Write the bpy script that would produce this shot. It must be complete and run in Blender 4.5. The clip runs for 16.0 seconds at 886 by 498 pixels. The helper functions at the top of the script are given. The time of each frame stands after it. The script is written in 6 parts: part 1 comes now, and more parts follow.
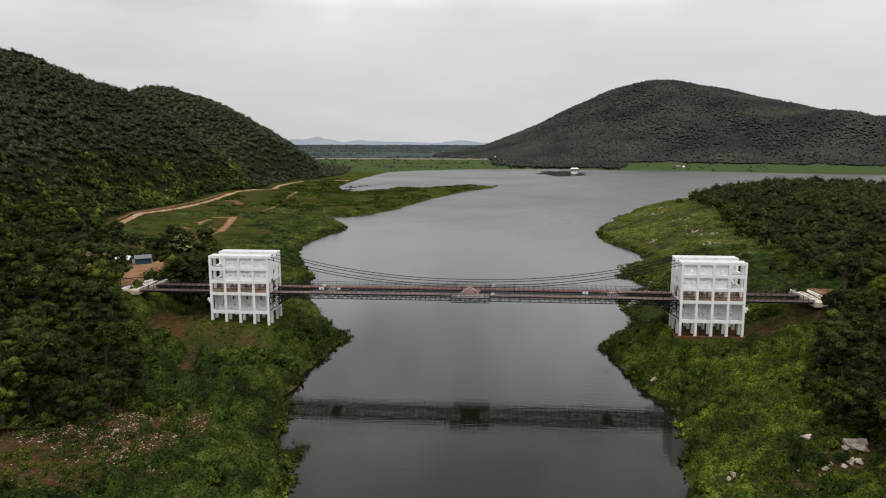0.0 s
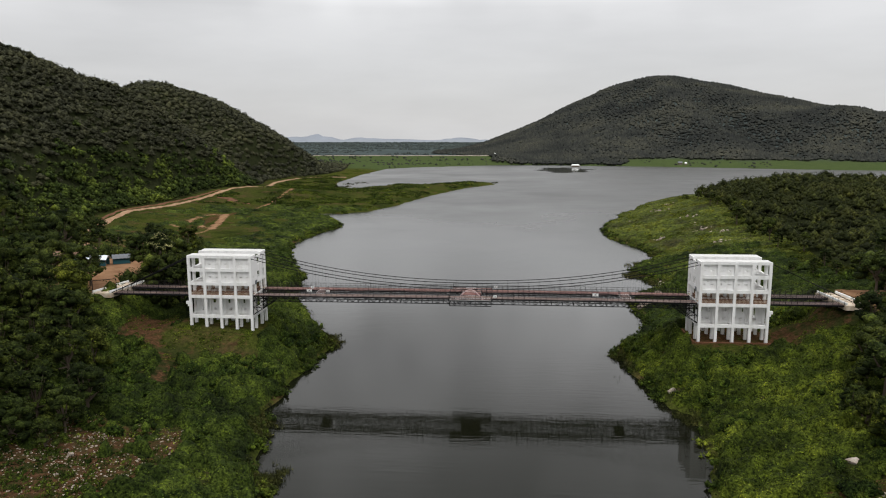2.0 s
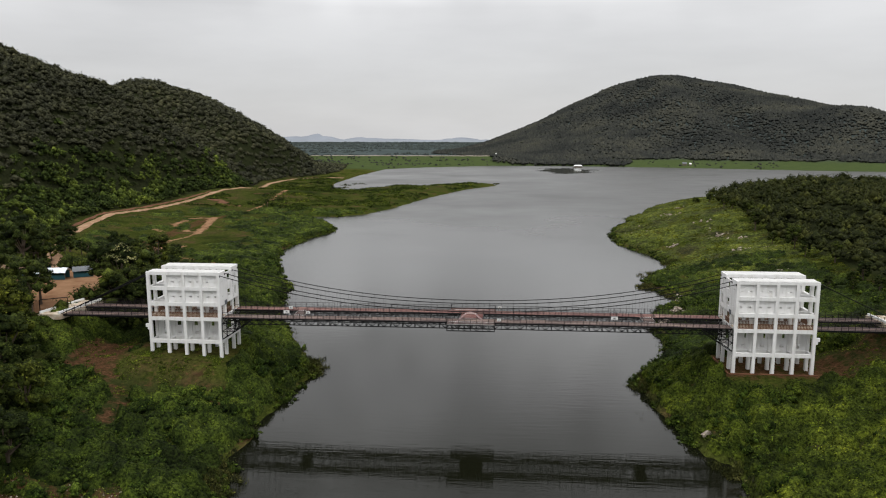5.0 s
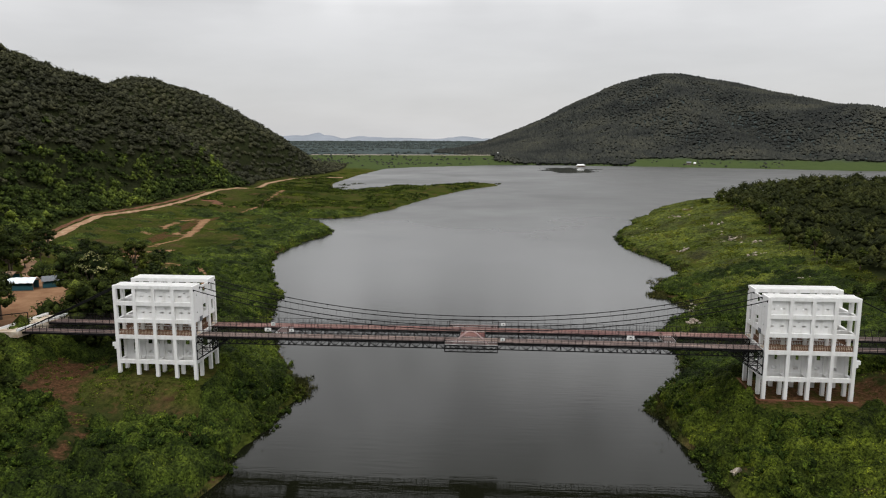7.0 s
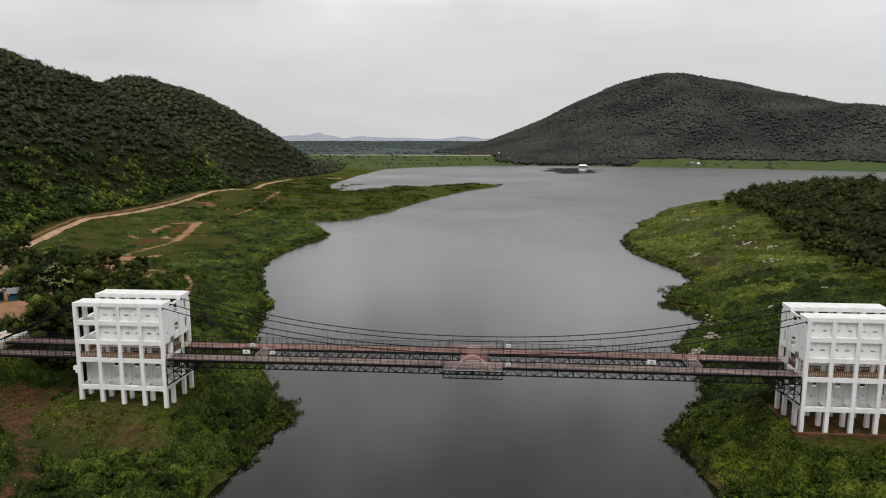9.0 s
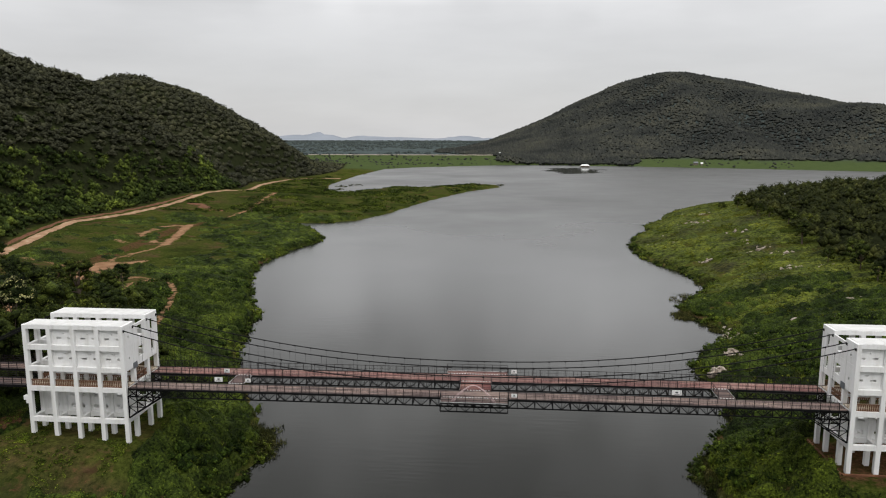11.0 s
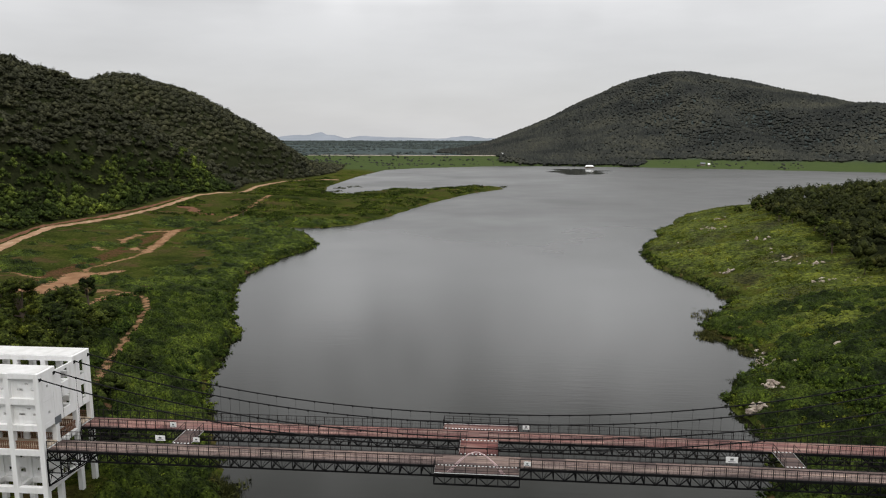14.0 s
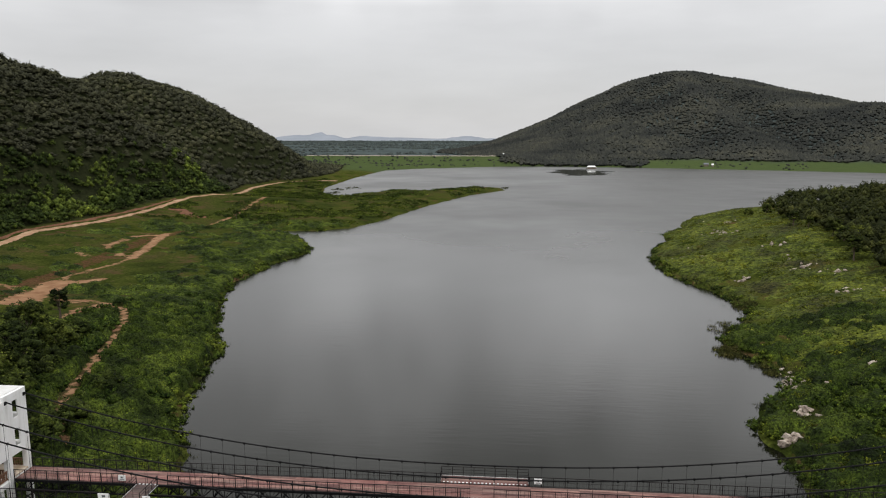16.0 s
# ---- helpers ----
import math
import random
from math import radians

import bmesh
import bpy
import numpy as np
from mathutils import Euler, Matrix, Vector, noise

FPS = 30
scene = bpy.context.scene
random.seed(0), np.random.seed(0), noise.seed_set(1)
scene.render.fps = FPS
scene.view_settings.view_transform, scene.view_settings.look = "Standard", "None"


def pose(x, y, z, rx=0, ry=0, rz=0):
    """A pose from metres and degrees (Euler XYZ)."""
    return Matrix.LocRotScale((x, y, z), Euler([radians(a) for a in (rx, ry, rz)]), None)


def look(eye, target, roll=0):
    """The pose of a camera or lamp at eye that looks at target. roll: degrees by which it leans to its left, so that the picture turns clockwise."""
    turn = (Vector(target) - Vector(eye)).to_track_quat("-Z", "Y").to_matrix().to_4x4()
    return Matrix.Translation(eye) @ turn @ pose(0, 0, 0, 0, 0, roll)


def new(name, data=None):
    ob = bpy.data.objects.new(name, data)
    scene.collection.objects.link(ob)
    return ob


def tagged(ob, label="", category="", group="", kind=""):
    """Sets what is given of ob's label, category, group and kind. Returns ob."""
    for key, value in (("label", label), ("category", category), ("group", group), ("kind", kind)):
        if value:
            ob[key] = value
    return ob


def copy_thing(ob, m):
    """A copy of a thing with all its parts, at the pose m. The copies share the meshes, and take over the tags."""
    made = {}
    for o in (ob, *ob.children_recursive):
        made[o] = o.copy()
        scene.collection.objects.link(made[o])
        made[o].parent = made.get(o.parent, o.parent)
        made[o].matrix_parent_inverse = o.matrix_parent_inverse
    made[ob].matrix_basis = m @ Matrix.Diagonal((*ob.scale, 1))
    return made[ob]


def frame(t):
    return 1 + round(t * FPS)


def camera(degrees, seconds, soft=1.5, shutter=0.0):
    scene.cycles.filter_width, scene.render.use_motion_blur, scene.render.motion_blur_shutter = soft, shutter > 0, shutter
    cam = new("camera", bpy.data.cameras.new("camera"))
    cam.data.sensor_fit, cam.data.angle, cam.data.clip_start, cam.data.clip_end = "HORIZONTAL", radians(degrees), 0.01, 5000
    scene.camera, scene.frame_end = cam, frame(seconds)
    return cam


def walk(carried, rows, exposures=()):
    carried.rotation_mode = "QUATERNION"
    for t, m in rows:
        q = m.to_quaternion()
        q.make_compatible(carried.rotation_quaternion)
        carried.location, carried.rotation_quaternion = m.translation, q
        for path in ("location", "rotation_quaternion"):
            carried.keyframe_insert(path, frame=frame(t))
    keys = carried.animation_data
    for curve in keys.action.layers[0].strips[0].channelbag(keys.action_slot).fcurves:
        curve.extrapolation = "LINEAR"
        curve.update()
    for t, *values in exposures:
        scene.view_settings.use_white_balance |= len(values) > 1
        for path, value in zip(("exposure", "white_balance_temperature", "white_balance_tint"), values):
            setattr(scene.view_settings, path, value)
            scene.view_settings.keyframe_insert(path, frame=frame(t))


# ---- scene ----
cam = camera(63.4, 16.0, soft=1.1)
PATH = [
    (0, (7.488, -170.019, 53.206), (7.326, -168.05, 52.896), -0.0),
    (0.5, (7.297, -166.693, 52.723), (7.136, -164.724, 52.41), -0.1),
    (1, (7.087, -163.332, 52.133), (6.926, -161.363, 51.818), -0.1),
    (1.5, (6.901, -159.903, 51.616), (6.741, -157.935, 51.299), -0.1),
    (2, (6.774, -156.41, 51.352), (6.613, -154.441, 51.035), -0.1),
    (2.5, (6.659, -152.853, 51.268), (6.498, -150.885, 50.952), -0.1),
    (3, (6.536, -149.348, 51.227), (6.375, -147.38, 50.91), -0.0),
    (3.5, (6.425, -145.905, 51.216), (6.263, -143.937, 50.899), 0.0),
    (4, (6.24, -142.433, 51.182), (6.078, -140.465, 50.865), 0.0),
    (6.5, (5.471, -124.854, 51.233), (5.307, -122.887, 50.914), 0.0),
    (7, (5.395, -121.41, 51.214), (5.229, -119.443, 50.894), 0.0),
    (7.5, (5.24, -117.931, 51.188), (5.074, -115.964, 50.869), 0.0),
    (8, (5.016, -114.464, 51.176), (4.849, -112.497, 50.856), 0.0),
    (8.5, (4.844, -111.073, 51.182), (4.676, -109.106, 50.862), 0.0),
    (9, (4.619, -107.743, 51.158), (4.451, -105.776, 50.838), 0.0),
    (11.5, (3.845, -90.758, 51.216), (3.674, -88.791, 50.894), 0.0),
    (12, (3.747, -87.276, 51.151), (3.574, -85.31, 50.829), -0.0),
    (12.5, (3.555, -83.874, 51.149), (3.381, -81.908, 50.827), 0.0),
    (13, (3.363, -80.568, 51.125), (3.188, -78.602, 50.803), 0.0),
    (13.5, (3.148, -77.102, 51.124), (2.973, -75.136, 50.802), 0.0),
    (14, (3.002, -73.686, 51.145), (2.826, -71.72, 50.824), 0.0),
    (14.5, (2.869, -70.266, 51.139), (2.693, -68.3, 50.818), 0.0),
    (15, (2.728, -66.811, 51.149), (2.551, -64.845, 50.828), 0.0),
    (15.5, (2.516, -63.438, 51.172), (2.339, -61.472, 50.851), 0.0),
    (16, (2.123, -60.053, 51.189), (1.946, -58.086, 50.868), 0.0),
]
walk(cam, [(t, look(eye, target, roll)) for t, eye, target, roll in PATH])

# ---- world, sky and sun: an overcast day ----
world = bpy.data.worlds.new("world")
scene.world = world
world.use_nodes = True
wn, wl = world.node_tree.nodes, world.node_tree.links
wn.clear()
w_out = wn.new("ShaderNodeOutputWorld")
w_bg = wn.new("ShaderNodeBackground")
w_sky = wn.new("ShaderNodeTexSky")
w_sky.sky_type = "NISHITA"
w_sky.sun_disc = False
w_sky.sun_elevation = radians(55)
w_sky.sun_rotation = radians(200)
w_scale = wn.new("ShaderNodeMix")
w_scale.data_type, w_scale.blend_type = "RGBA", "MULTIPLY"
w_scale.inputs[0].default_value = 1.0
w_scale.inputs[7].default_value = (0.1, 0.1, 0.1, 1)
wl.new(w_sky.outputs[0], w_scale.inputs[6])
w_tc = wn.new("ShaderNodeTexCoord")
w_map = wn.new("ShaderNodeMapping")
w_map.inputs["Scale"].default_value = (1.6, 1.6, 7.0)
w_noise = wn.new("ShaderNodeTexNoise")
w_noise.inputs["Scale"].default_value = 1.1
w_noise.inputs["Detail"].default_value = 5
w_noise.inputs["Roughness"].default_value = 0.55
wl.new(w_tc.outputs["Generated"], w_map.inputs["Vector"])
wl.new(w_map.outputs[0], w_noise.inputs["Vector"])
w_sep = wn.new("ShaderNodeSeparateXYZ")
wl.new(w_tc.outputs["Generated"], w_sep.inputs[0])
w_up = wn.new("ShaderNodeValToRGB")          # brighter towards the zenith, as a cloud sheet is
w_up.color_ramp.elements[0].position, w_up.color_ramp.elements[0].color = 0.0, (0.663, 0.66, 0.665, 1)
w_up.color_ramp.elements[1].position, w_up.color_ramp.elements[1].color = 1.0, (2.12, 2.1, 2.10, 1)
for at, value in ((0.10, 0.66), (0.165, 0.74), (0.20, 1.05), (0.26, 1.22), (0.34, 1.2), (0.5, 1.0)):
    el = w_up.color_ramp.elements.new(at)
    el.color = (value * 1.004, value, value * 1.008, 1)
wl.new(w_sep.outputs[2], w_up.inputs[0])
w_cl = wn.new("ShaderNodeValToRGB")
w_cl.color_ramp.elements[0].position, w_cl.color_ramp.elements[0].color = 0.3, (0.86, 0.86, 0.86, 1)
w_cl.color_ramp.elements[1].position, w_cl.color_ramp.elements[1].color = 0.7, (1.1, 1.1, 1.1, 1)
wl.new(w_noise.outputs[0], w_cl.inputs[0])
w_mul = wn.new("ShaderNodeMix")
w_mul.data_type, w_mul.blend_type = "RGBA", "MULTIPLY"
w_mul.inputs[0].default_value = 1.0
wl.new(w_up.outputs[0], w_mul.inputs[6])
wl.new(w_cl.outputs[0], w_mul.inputs[7])
w_big = wn.new("ShaderNodeTexNoise")            # large cloud masses above the haze
w_big.inputs["Scale"].default_value = 4.2
w_big.inputs["Detail"].default_value = 3
w_off = wn.new("ShaderNodeMapping")
w_off.inputs["Location"].default_value = (3.1, 0.4, 1.7)
w_off.inputs["Rotation"].default_value = (0, 0, radians(-9))
wl.new(w_tc.outputs["Generated"], w_off.inputs["Vector"])
wl.new(w_off.outputs[0], w_big.inputs["Vector"])
w_bigc = wn.new("ShaderNodeValToRGB")
w_bigc.color_ramp.elements[0].position, w_bigc.color_ramp.elements[0].color = 0.36, (0.74, 0.74, 0.74, 1)
w_bigc.color_ramp.elements[1].position, w_bigc.color_ramp.elements[1].color = 0.64, (1.3, 1.3, 1.3, 1)
wl.new(w_big.outputs[0], w_bigc.inputs[0])
w_high = wn.new("ShaderNodeMapRange")
w_high.inputs[1].default_value, w_high.inputs[2].default_value = 0.12, 0.24
wl.new(w_sep.outputs[2], w_high.inputs[0])
w_mass = wn.new("ShaderNodeMix")
w_mass.data_type, w_mass.blend_type = "RGBA", "MULTIPLY"
wl.new(w_high.outputs[0], w_mass.inputs[0])
wl.new(w_mul.outputs[2], w_mass.inputs[6])
wl.new(w_bigc.outputs[0], w_mass.inputs[7])
w_mix = wn.new("ShaderNodeMix")
w_mix.data_type = "RGBA"
w_mix.inputs[0].default_value = 0.93
wl.new(w_scale.outputs[2], w_mix.inputs[6])
wl.new(w_mass.outputs[2], w_mix.inputs[7])
wl.new(w_mix.outputs[2], w_bg.inputs[0])
w_bg.inputs[1].default_value = 1.0
wl.new(w_bg.outputs[0], w_out.inputs[0])

sun = new("sun", bpy.data.lights.new("sun", "SUN"))
sun.data.energy, sun.data.angle, sun.data.color = 1.1, radians(25), (1.0, 0.97, 0.93)
sun.matrix_world = look((60, -160, 300), (0, 20, 0))
scene.view_settings.exposure = 0.0


# ---- materials ----
def mat(name, base, rough=0.7, metal=0.0, spec=0.3):
    m = bpy.data.materials.new(name)
    m.use_nodes = True
    b = m.node_tree.nodes["Principled BSDF"]
    b.inputs["Base Color"].default_value = (*base, 1)
    b.inputs["Roughness"].default_value = rough
    b.inputs["Metallic"].default_value = metal
    b.inputs["Specular IOR Level"].default_value = spec
    return m


def node(m, kind, **values):
    n = m.node_tree.nodes.new(kind)
    for key, value in values.items():
        n.inputs[key].default_value = value
    return n


def link(m, a, b):
    m.node_tree.links.new(a, b)


def ramp(m, src, stops):
    r = node(m, "ShaderNodeValToRGB")
    e = r.color_ramp.elements
    e[0].position, e[0].color = stops[0][0], (*stops[0][1], 1)
    e[1].position, e[1].color = stops[-1][0], (*stops[-1][1], 1)
    for p, c in stops[1:-1]:
        x = e.new(p)
        x.color = (*c, 1)
    link(m, src, r.inputs[0])
    return r.outputs[0]


def noise_of(m, coord, scale, detail=4, rough=0.55):
    n = node(m, "ShaderNodeTexNoise", Scale=scale, Detail=detail, Roughness=rough)
    link(m, coord, n.inputs["Vector"])
    return n.outputs[0]


def mixed(m, fac, a, b, blend="MIX"):
    x = m.node_tree.nodes.new("ShaderNodeMix")
    x.data_type, x.blend_type = "RGBA", blend
    for socket, value in ((x.inputs[0], fac), (x.inputs[6], a), (x.inputs[7], b)):
        if isinstance(value, bpy.types.NodeSocket):
            link(m, value, socket)
        else:
            socket.default_value = value if isinstance(value, float) else (*value, 1)
    return x.outputs[2]


def position(m):
    return node(m, "ShaderNodeNewGeometry").outputs["Position"]


def island(m):
    return node(m, "ShaderNodeNewGeometry").outputs["Random Per Island"]


def bsdf(m):
    return m.node_tree.nodes["Principled BSDF"]


def bump(m, src, strength, distance):
    b = node(m, "ShaderNodeBump", Strength=strength, Distance=distance)
    link(m, src, b.inputs["Height"])
    link(m, b.outputs[0], bsdf(m).inputs["Normal"])


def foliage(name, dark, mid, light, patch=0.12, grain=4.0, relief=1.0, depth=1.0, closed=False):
    """Leaves: tint by plant, by leaf, and by patch of ground, with shade painted between sprays; grain: leaf clusters
    to the metre; depth: how far tints differ.
    """
    m = mat(name, mid, 0.8, 0, 0.05)
    p = position(m)

    def tints(src, stops):
        return ramp(m, src, [(at, tuple(1 + (c - 1) * depth for c in col)) for at, col in stops])

    big = ramp(m, noise_of(m, p, patch, 3), [(0.32, dark), (0.5, mid), (0.7, light)])
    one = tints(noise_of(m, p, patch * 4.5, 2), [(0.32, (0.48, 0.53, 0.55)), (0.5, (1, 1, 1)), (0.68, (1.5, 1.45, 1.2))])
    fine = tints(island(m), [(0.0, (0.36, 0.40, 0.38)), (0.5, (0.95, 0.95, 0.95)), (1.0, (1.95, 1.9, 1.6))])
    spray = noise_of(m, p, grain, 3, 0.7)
    # noise paints shade into the gaps between sprays and brightens the sprays themselves
    gap_shade = tints(spray, [(0.36, (0.24, 0.26, 0.25)), (0.48, (0.85, 0.86, 0.84)), (0.57, (1.3, 1.28, 1.2)), (0.70, (2.1, 2.0, 1.7))])
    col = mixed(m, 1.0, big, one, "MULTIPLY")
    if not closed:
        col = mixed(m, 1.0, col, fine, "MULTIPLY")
    col = mixed(m, 1.0, col, gap_shade, "MULTIPLY")
    ob = node(m, "ShaderNodeObjectInfo").outputs["Random"]
    each = tints(ob, [(0.0, (0.72, 0.76, 0.8)), (0.6, (1, 1, 1)), (1.0, (1.45, 1.32, 0.95))])
    link(m, mixed(m, 1.0, col, each, "MULTIPLY"), bsdf(m).inputs["Base Color"])
    bump(m, spray, relief, 0.9 / grain)
    return m


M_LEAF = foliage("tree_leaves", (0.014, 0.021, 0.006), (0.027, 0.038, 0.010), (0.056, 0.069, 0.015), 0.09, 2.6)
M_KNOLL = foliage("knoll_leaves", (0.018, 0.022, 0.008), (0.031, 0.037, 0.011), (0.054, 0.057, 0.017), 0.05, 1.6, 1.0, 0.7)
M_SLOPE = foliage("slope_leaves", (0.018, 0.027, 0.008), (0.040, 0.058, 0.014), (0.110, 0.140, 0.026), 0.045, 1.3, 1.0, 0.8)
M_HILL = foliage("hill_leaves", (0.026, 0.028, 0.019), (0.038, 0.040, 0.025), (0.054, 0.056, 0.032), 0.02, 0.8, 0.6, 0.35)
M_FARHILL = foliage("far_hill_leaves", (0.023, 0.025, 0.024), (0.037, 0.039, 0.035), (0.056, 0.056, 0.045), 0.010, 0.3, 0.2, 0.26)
# trees of the plain: leaf green shifted to blue-grey, painting in haze
M_HAZED_PLAINWOOD = foliage("plain_leaves", (0.036, 0.046, 0.044), (0.048, 0.058, 0.056), (0.060, 0.072, 0.069), 0.012, 0.3, 0.3, 0.35)
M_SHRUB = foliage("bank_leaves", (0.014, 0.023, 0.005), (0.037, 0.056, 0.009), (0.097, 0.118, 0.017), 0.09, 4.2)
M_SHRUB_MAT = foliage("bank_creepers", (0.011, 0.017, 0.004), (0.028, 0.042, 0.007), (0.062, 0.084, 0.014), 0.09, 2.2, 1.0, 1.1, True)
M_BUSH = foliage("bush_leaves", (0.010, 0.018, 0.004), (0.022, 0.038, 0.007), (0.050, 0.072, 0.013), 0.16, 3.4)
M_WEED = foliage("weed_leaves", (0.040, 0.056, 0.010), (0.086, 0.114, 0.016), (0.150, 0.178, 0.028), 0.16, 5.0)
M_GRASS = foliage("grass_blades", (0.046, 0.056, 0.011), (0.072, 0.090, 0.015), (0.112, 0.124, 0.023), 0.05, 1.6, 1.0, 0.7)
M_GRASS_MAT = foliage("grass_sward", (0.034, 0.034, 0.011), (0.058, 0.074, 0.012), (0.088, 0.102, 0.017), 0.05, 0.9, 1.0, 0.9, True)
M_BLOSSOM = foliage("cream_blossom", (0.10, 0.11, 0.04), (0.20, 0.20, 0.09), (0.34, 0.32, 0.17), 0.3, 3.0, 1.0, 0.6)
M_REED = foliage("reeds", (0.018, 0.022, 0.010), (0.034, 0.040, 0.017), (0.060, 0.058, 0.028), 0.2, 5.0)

M_GROUND = mat("ground", (0.06, 0.08, 0.03), 1.0, 0, 0.0)
_p = position(M_GROUND)
_g1 = ramp(M_GROUND, noise_of(M_GROUND, _p, 0.045, 6, 0.62), [(0.3, (0.013, 0.021, 0.005)), (0.42, (0.030, 0.040, 0.008)), (0.52, (0.049, 0.060, 0.012)), (0.60, (0.052, 0.052, 0.015)), (0.72, (0.080, 0.060, 0.027))])
# random grain of the plants; its dark end paints shade between them
_g2 = ramp(M_GROUND, noise_of(M_GROUND, _p, 1.1, 7, 0.8), [(0.34, (0.28, 0.3, 0.28)), (0.5, (0.95, 0.95, 0.95)), (0.66, (1.75, 1.65, 1.5))])
_g3 = mixed(M_GROUND, 1.0, _g1, _g2, "MULTIPLY")
_soil = ramp(M_GROUND, noise_of(M_GROUND, _p, 0.35, 6, 0.65), [(0.3, (0.05, 0.026, 0.015)), (0.55, (0.11, 0.06, 0.034)), (0.75, (0.17, 0.105, 0.066))])
_bare = ramp(M_GROUND, noise_of(M_GROUND, _p, 0.11, 5, 0.65), [(0.56, (0, 0, 0)), (0.66, (0.8, 0.8, 0.8))])
_at = node(M_GROUND, "ShaderNodeAttribute")
_at.attribute_name = "dirt"
_dm = node(M_GROUND, "ShaderNodeMath")
_dm.operation = "ADD"
_dn = ramp(M_GROUND, noise_of(M_GROUND, _p, 0.5, 5, 0.7), [(0.3, (0, 0, 0)), (0.7, (1, 1, 1))])
_d1 = node(M_GROUND, "ShaderNodeMath")
_d1.operation = "MULTIPLY_ADD"
_d1.inputs[1].default_value, _d1.inputs[2].default_value = 0.5, -0.25
link(M_GROUND, _dn, _d1.inputs[0])
link(M_GROUND, _at.outputs["Fac"], _dm.inputs[0])
link(M_GROUND, _d1.outputs[0], _dm.inputs[1])
_dmask = ramp(M_GROUND, _dm.outputs[0], [(0.42, (0, 0, 0)), (0.58, (1, 1, 1))])
_g4 = mixed(M_GROUND, _bare, _g3, _soil)
_dirtcol = ramp(M_GROUND, noise_of(M_GROUND, _p, 0.22, 6, 0.6), [(0.3, (0.17, 0.09, 0.05)), (0.7, (0.30, 0.18, 0.105))])
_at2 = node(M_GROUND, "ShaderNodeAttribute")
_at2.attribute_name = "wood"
# woodland floor, with the shade below trees and shrubs painted into its colour
_shaded_floor = ramp(M_GROUND, noise_of(M_GROUND, _p, 0.5, 5, 0.7), [(0.3, (0.010, 0.013, 0.006)), (0.7, (0.030, 0.034, 0.015))])
_g5 = mixed(M_GROUND, _at2.outputs["Fac"], _g4, _shaded_floor)
_at3 = node(M_GROUND, "ShaderNodeAttribute")
_at3.attribute_name = "plain"
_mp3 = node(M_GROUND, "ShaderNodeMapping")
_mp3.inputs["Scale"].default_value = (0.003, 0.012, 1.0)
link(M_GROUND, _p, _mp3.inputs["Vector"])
# far plain: bluish haze of distance painted into the ground colour
_plain_haze = ramp(M_GROUND, noise_of(M_GROUND, _mp3.outputs[0], 1.6, 5, 0.6), [(0.3, (0.044, 0.055, 0.054)), (0.5, (0.056, 0.070, 0.069)), (0.7, (0.076, 0.091, 0.088))])
_at5 = node(M_GROUND, "ShaderNodeAttribute")
_at5.attribute_name = "lush"
_lush = ramp(M_GROUND, noise_of(M_GROUND, _mp3.outputs[0], 14.0, 5, 0.65), [(0.3, (0.034, 0.047, 0.020)), (0.5, (0.050, 0.071, 0.026)), (0.7, (0.074, 0.088, 0.035))])
_g5 = mixed(M_GROUND, _at5.outputs["Fac"], _g5, _lush)
_g6 = mixed(M_GROUND, _at3.outputs["Fac"], _g5, _plain_haze)
_at4 = node(M_GROUND, "ShaderNodeAttribute")
_at4.attribute_name = "soil"
_sm = node(M_GROUND, "ShaderNodeMath")
_sm.operation = "ADD"
link(M_GROUND, _at4.outputs["Fac"], _sm.inputs[0])
_sn = node(M_GROUND, "ShaderNodeMath")
_sn.operation = "MULTIPLY_ADD"
_sn.inputs[1].default_value, _sn.inputs[2].default_value = 1.5, -0.75
link(M_GROUND, noise_of(M_GROUND, _p, 0.55, 7, 0.72), _sn.inputs[0])
link(M_GROUND, _sn.outputs[0], _sm.inputs[1])
_smask = ramp(M_GROUND, _sm.outputs[0], [(0.42, (0, 0, 0)), (0.62, (0.92, 0.92, 0.92))])
_earth = ramp(M_GROUND, noise_of(M_GROUND, _p, 1.7, 7, 0.75), [(0.3, (0.022, 0.013, 0.008)), (0.5, (0.070, 0.036, 0.019)), (0.72, (0.17, 0.088, 0.050))])
_g6 = mixed(M_GROUND, _smask, _g6, _earth)
link(M_GROUND, mixed(M_GROUND, _dmask, _g6, _dirtcol), bsdf(M_GROUND).inputs["Base Color"])
bump(M_GROUND, noise_of(M_GROUND, _p, 1.3, 6, 0.7), 0.9, 0.5)

M_ROAD = mat("dirt_road", (0.4, 0.27, 0.17), 0.95, 0, 0.1)
_p = position(M_ROAD)
link(M_ROAD, ramp(M_ROAD, noise_of(M_ROAD, _p, 0.25, 6, 0.65), [(0.3, (0.19, 0.105, 0.06)), (0.55, (0.30, 0.19, 0.115)), (0.75, (0.40, 0.30, 0.21))]), bsdf(M_ROAD).inputs["Base Color"])
bump(M_ROAD, noise_of(M_ROAD, _p, 1.2, 5), 0.5, 0.15)
M_REDSOIL = mat("red_soil", (0.22, 0.1, 0.055), 0.95, 0, 0.1)
_p = position(M_REDSOIL)
link(M_REDSOIL, ramp(M_REDSOIL, noise_of(M_REDSOIL, _p, 0.5, 6, 0.65), [(0.3, (0.07, 0.033, 0.018)), (0.7, (0.17, 0.08, 0.045))]), bsdf(M_REDSOIL).inputs["Base Color"])
bump(M_REDSOIL, noise_of(M_REDSOIL, _p, 1.0, 5), 0.7, 0.3)

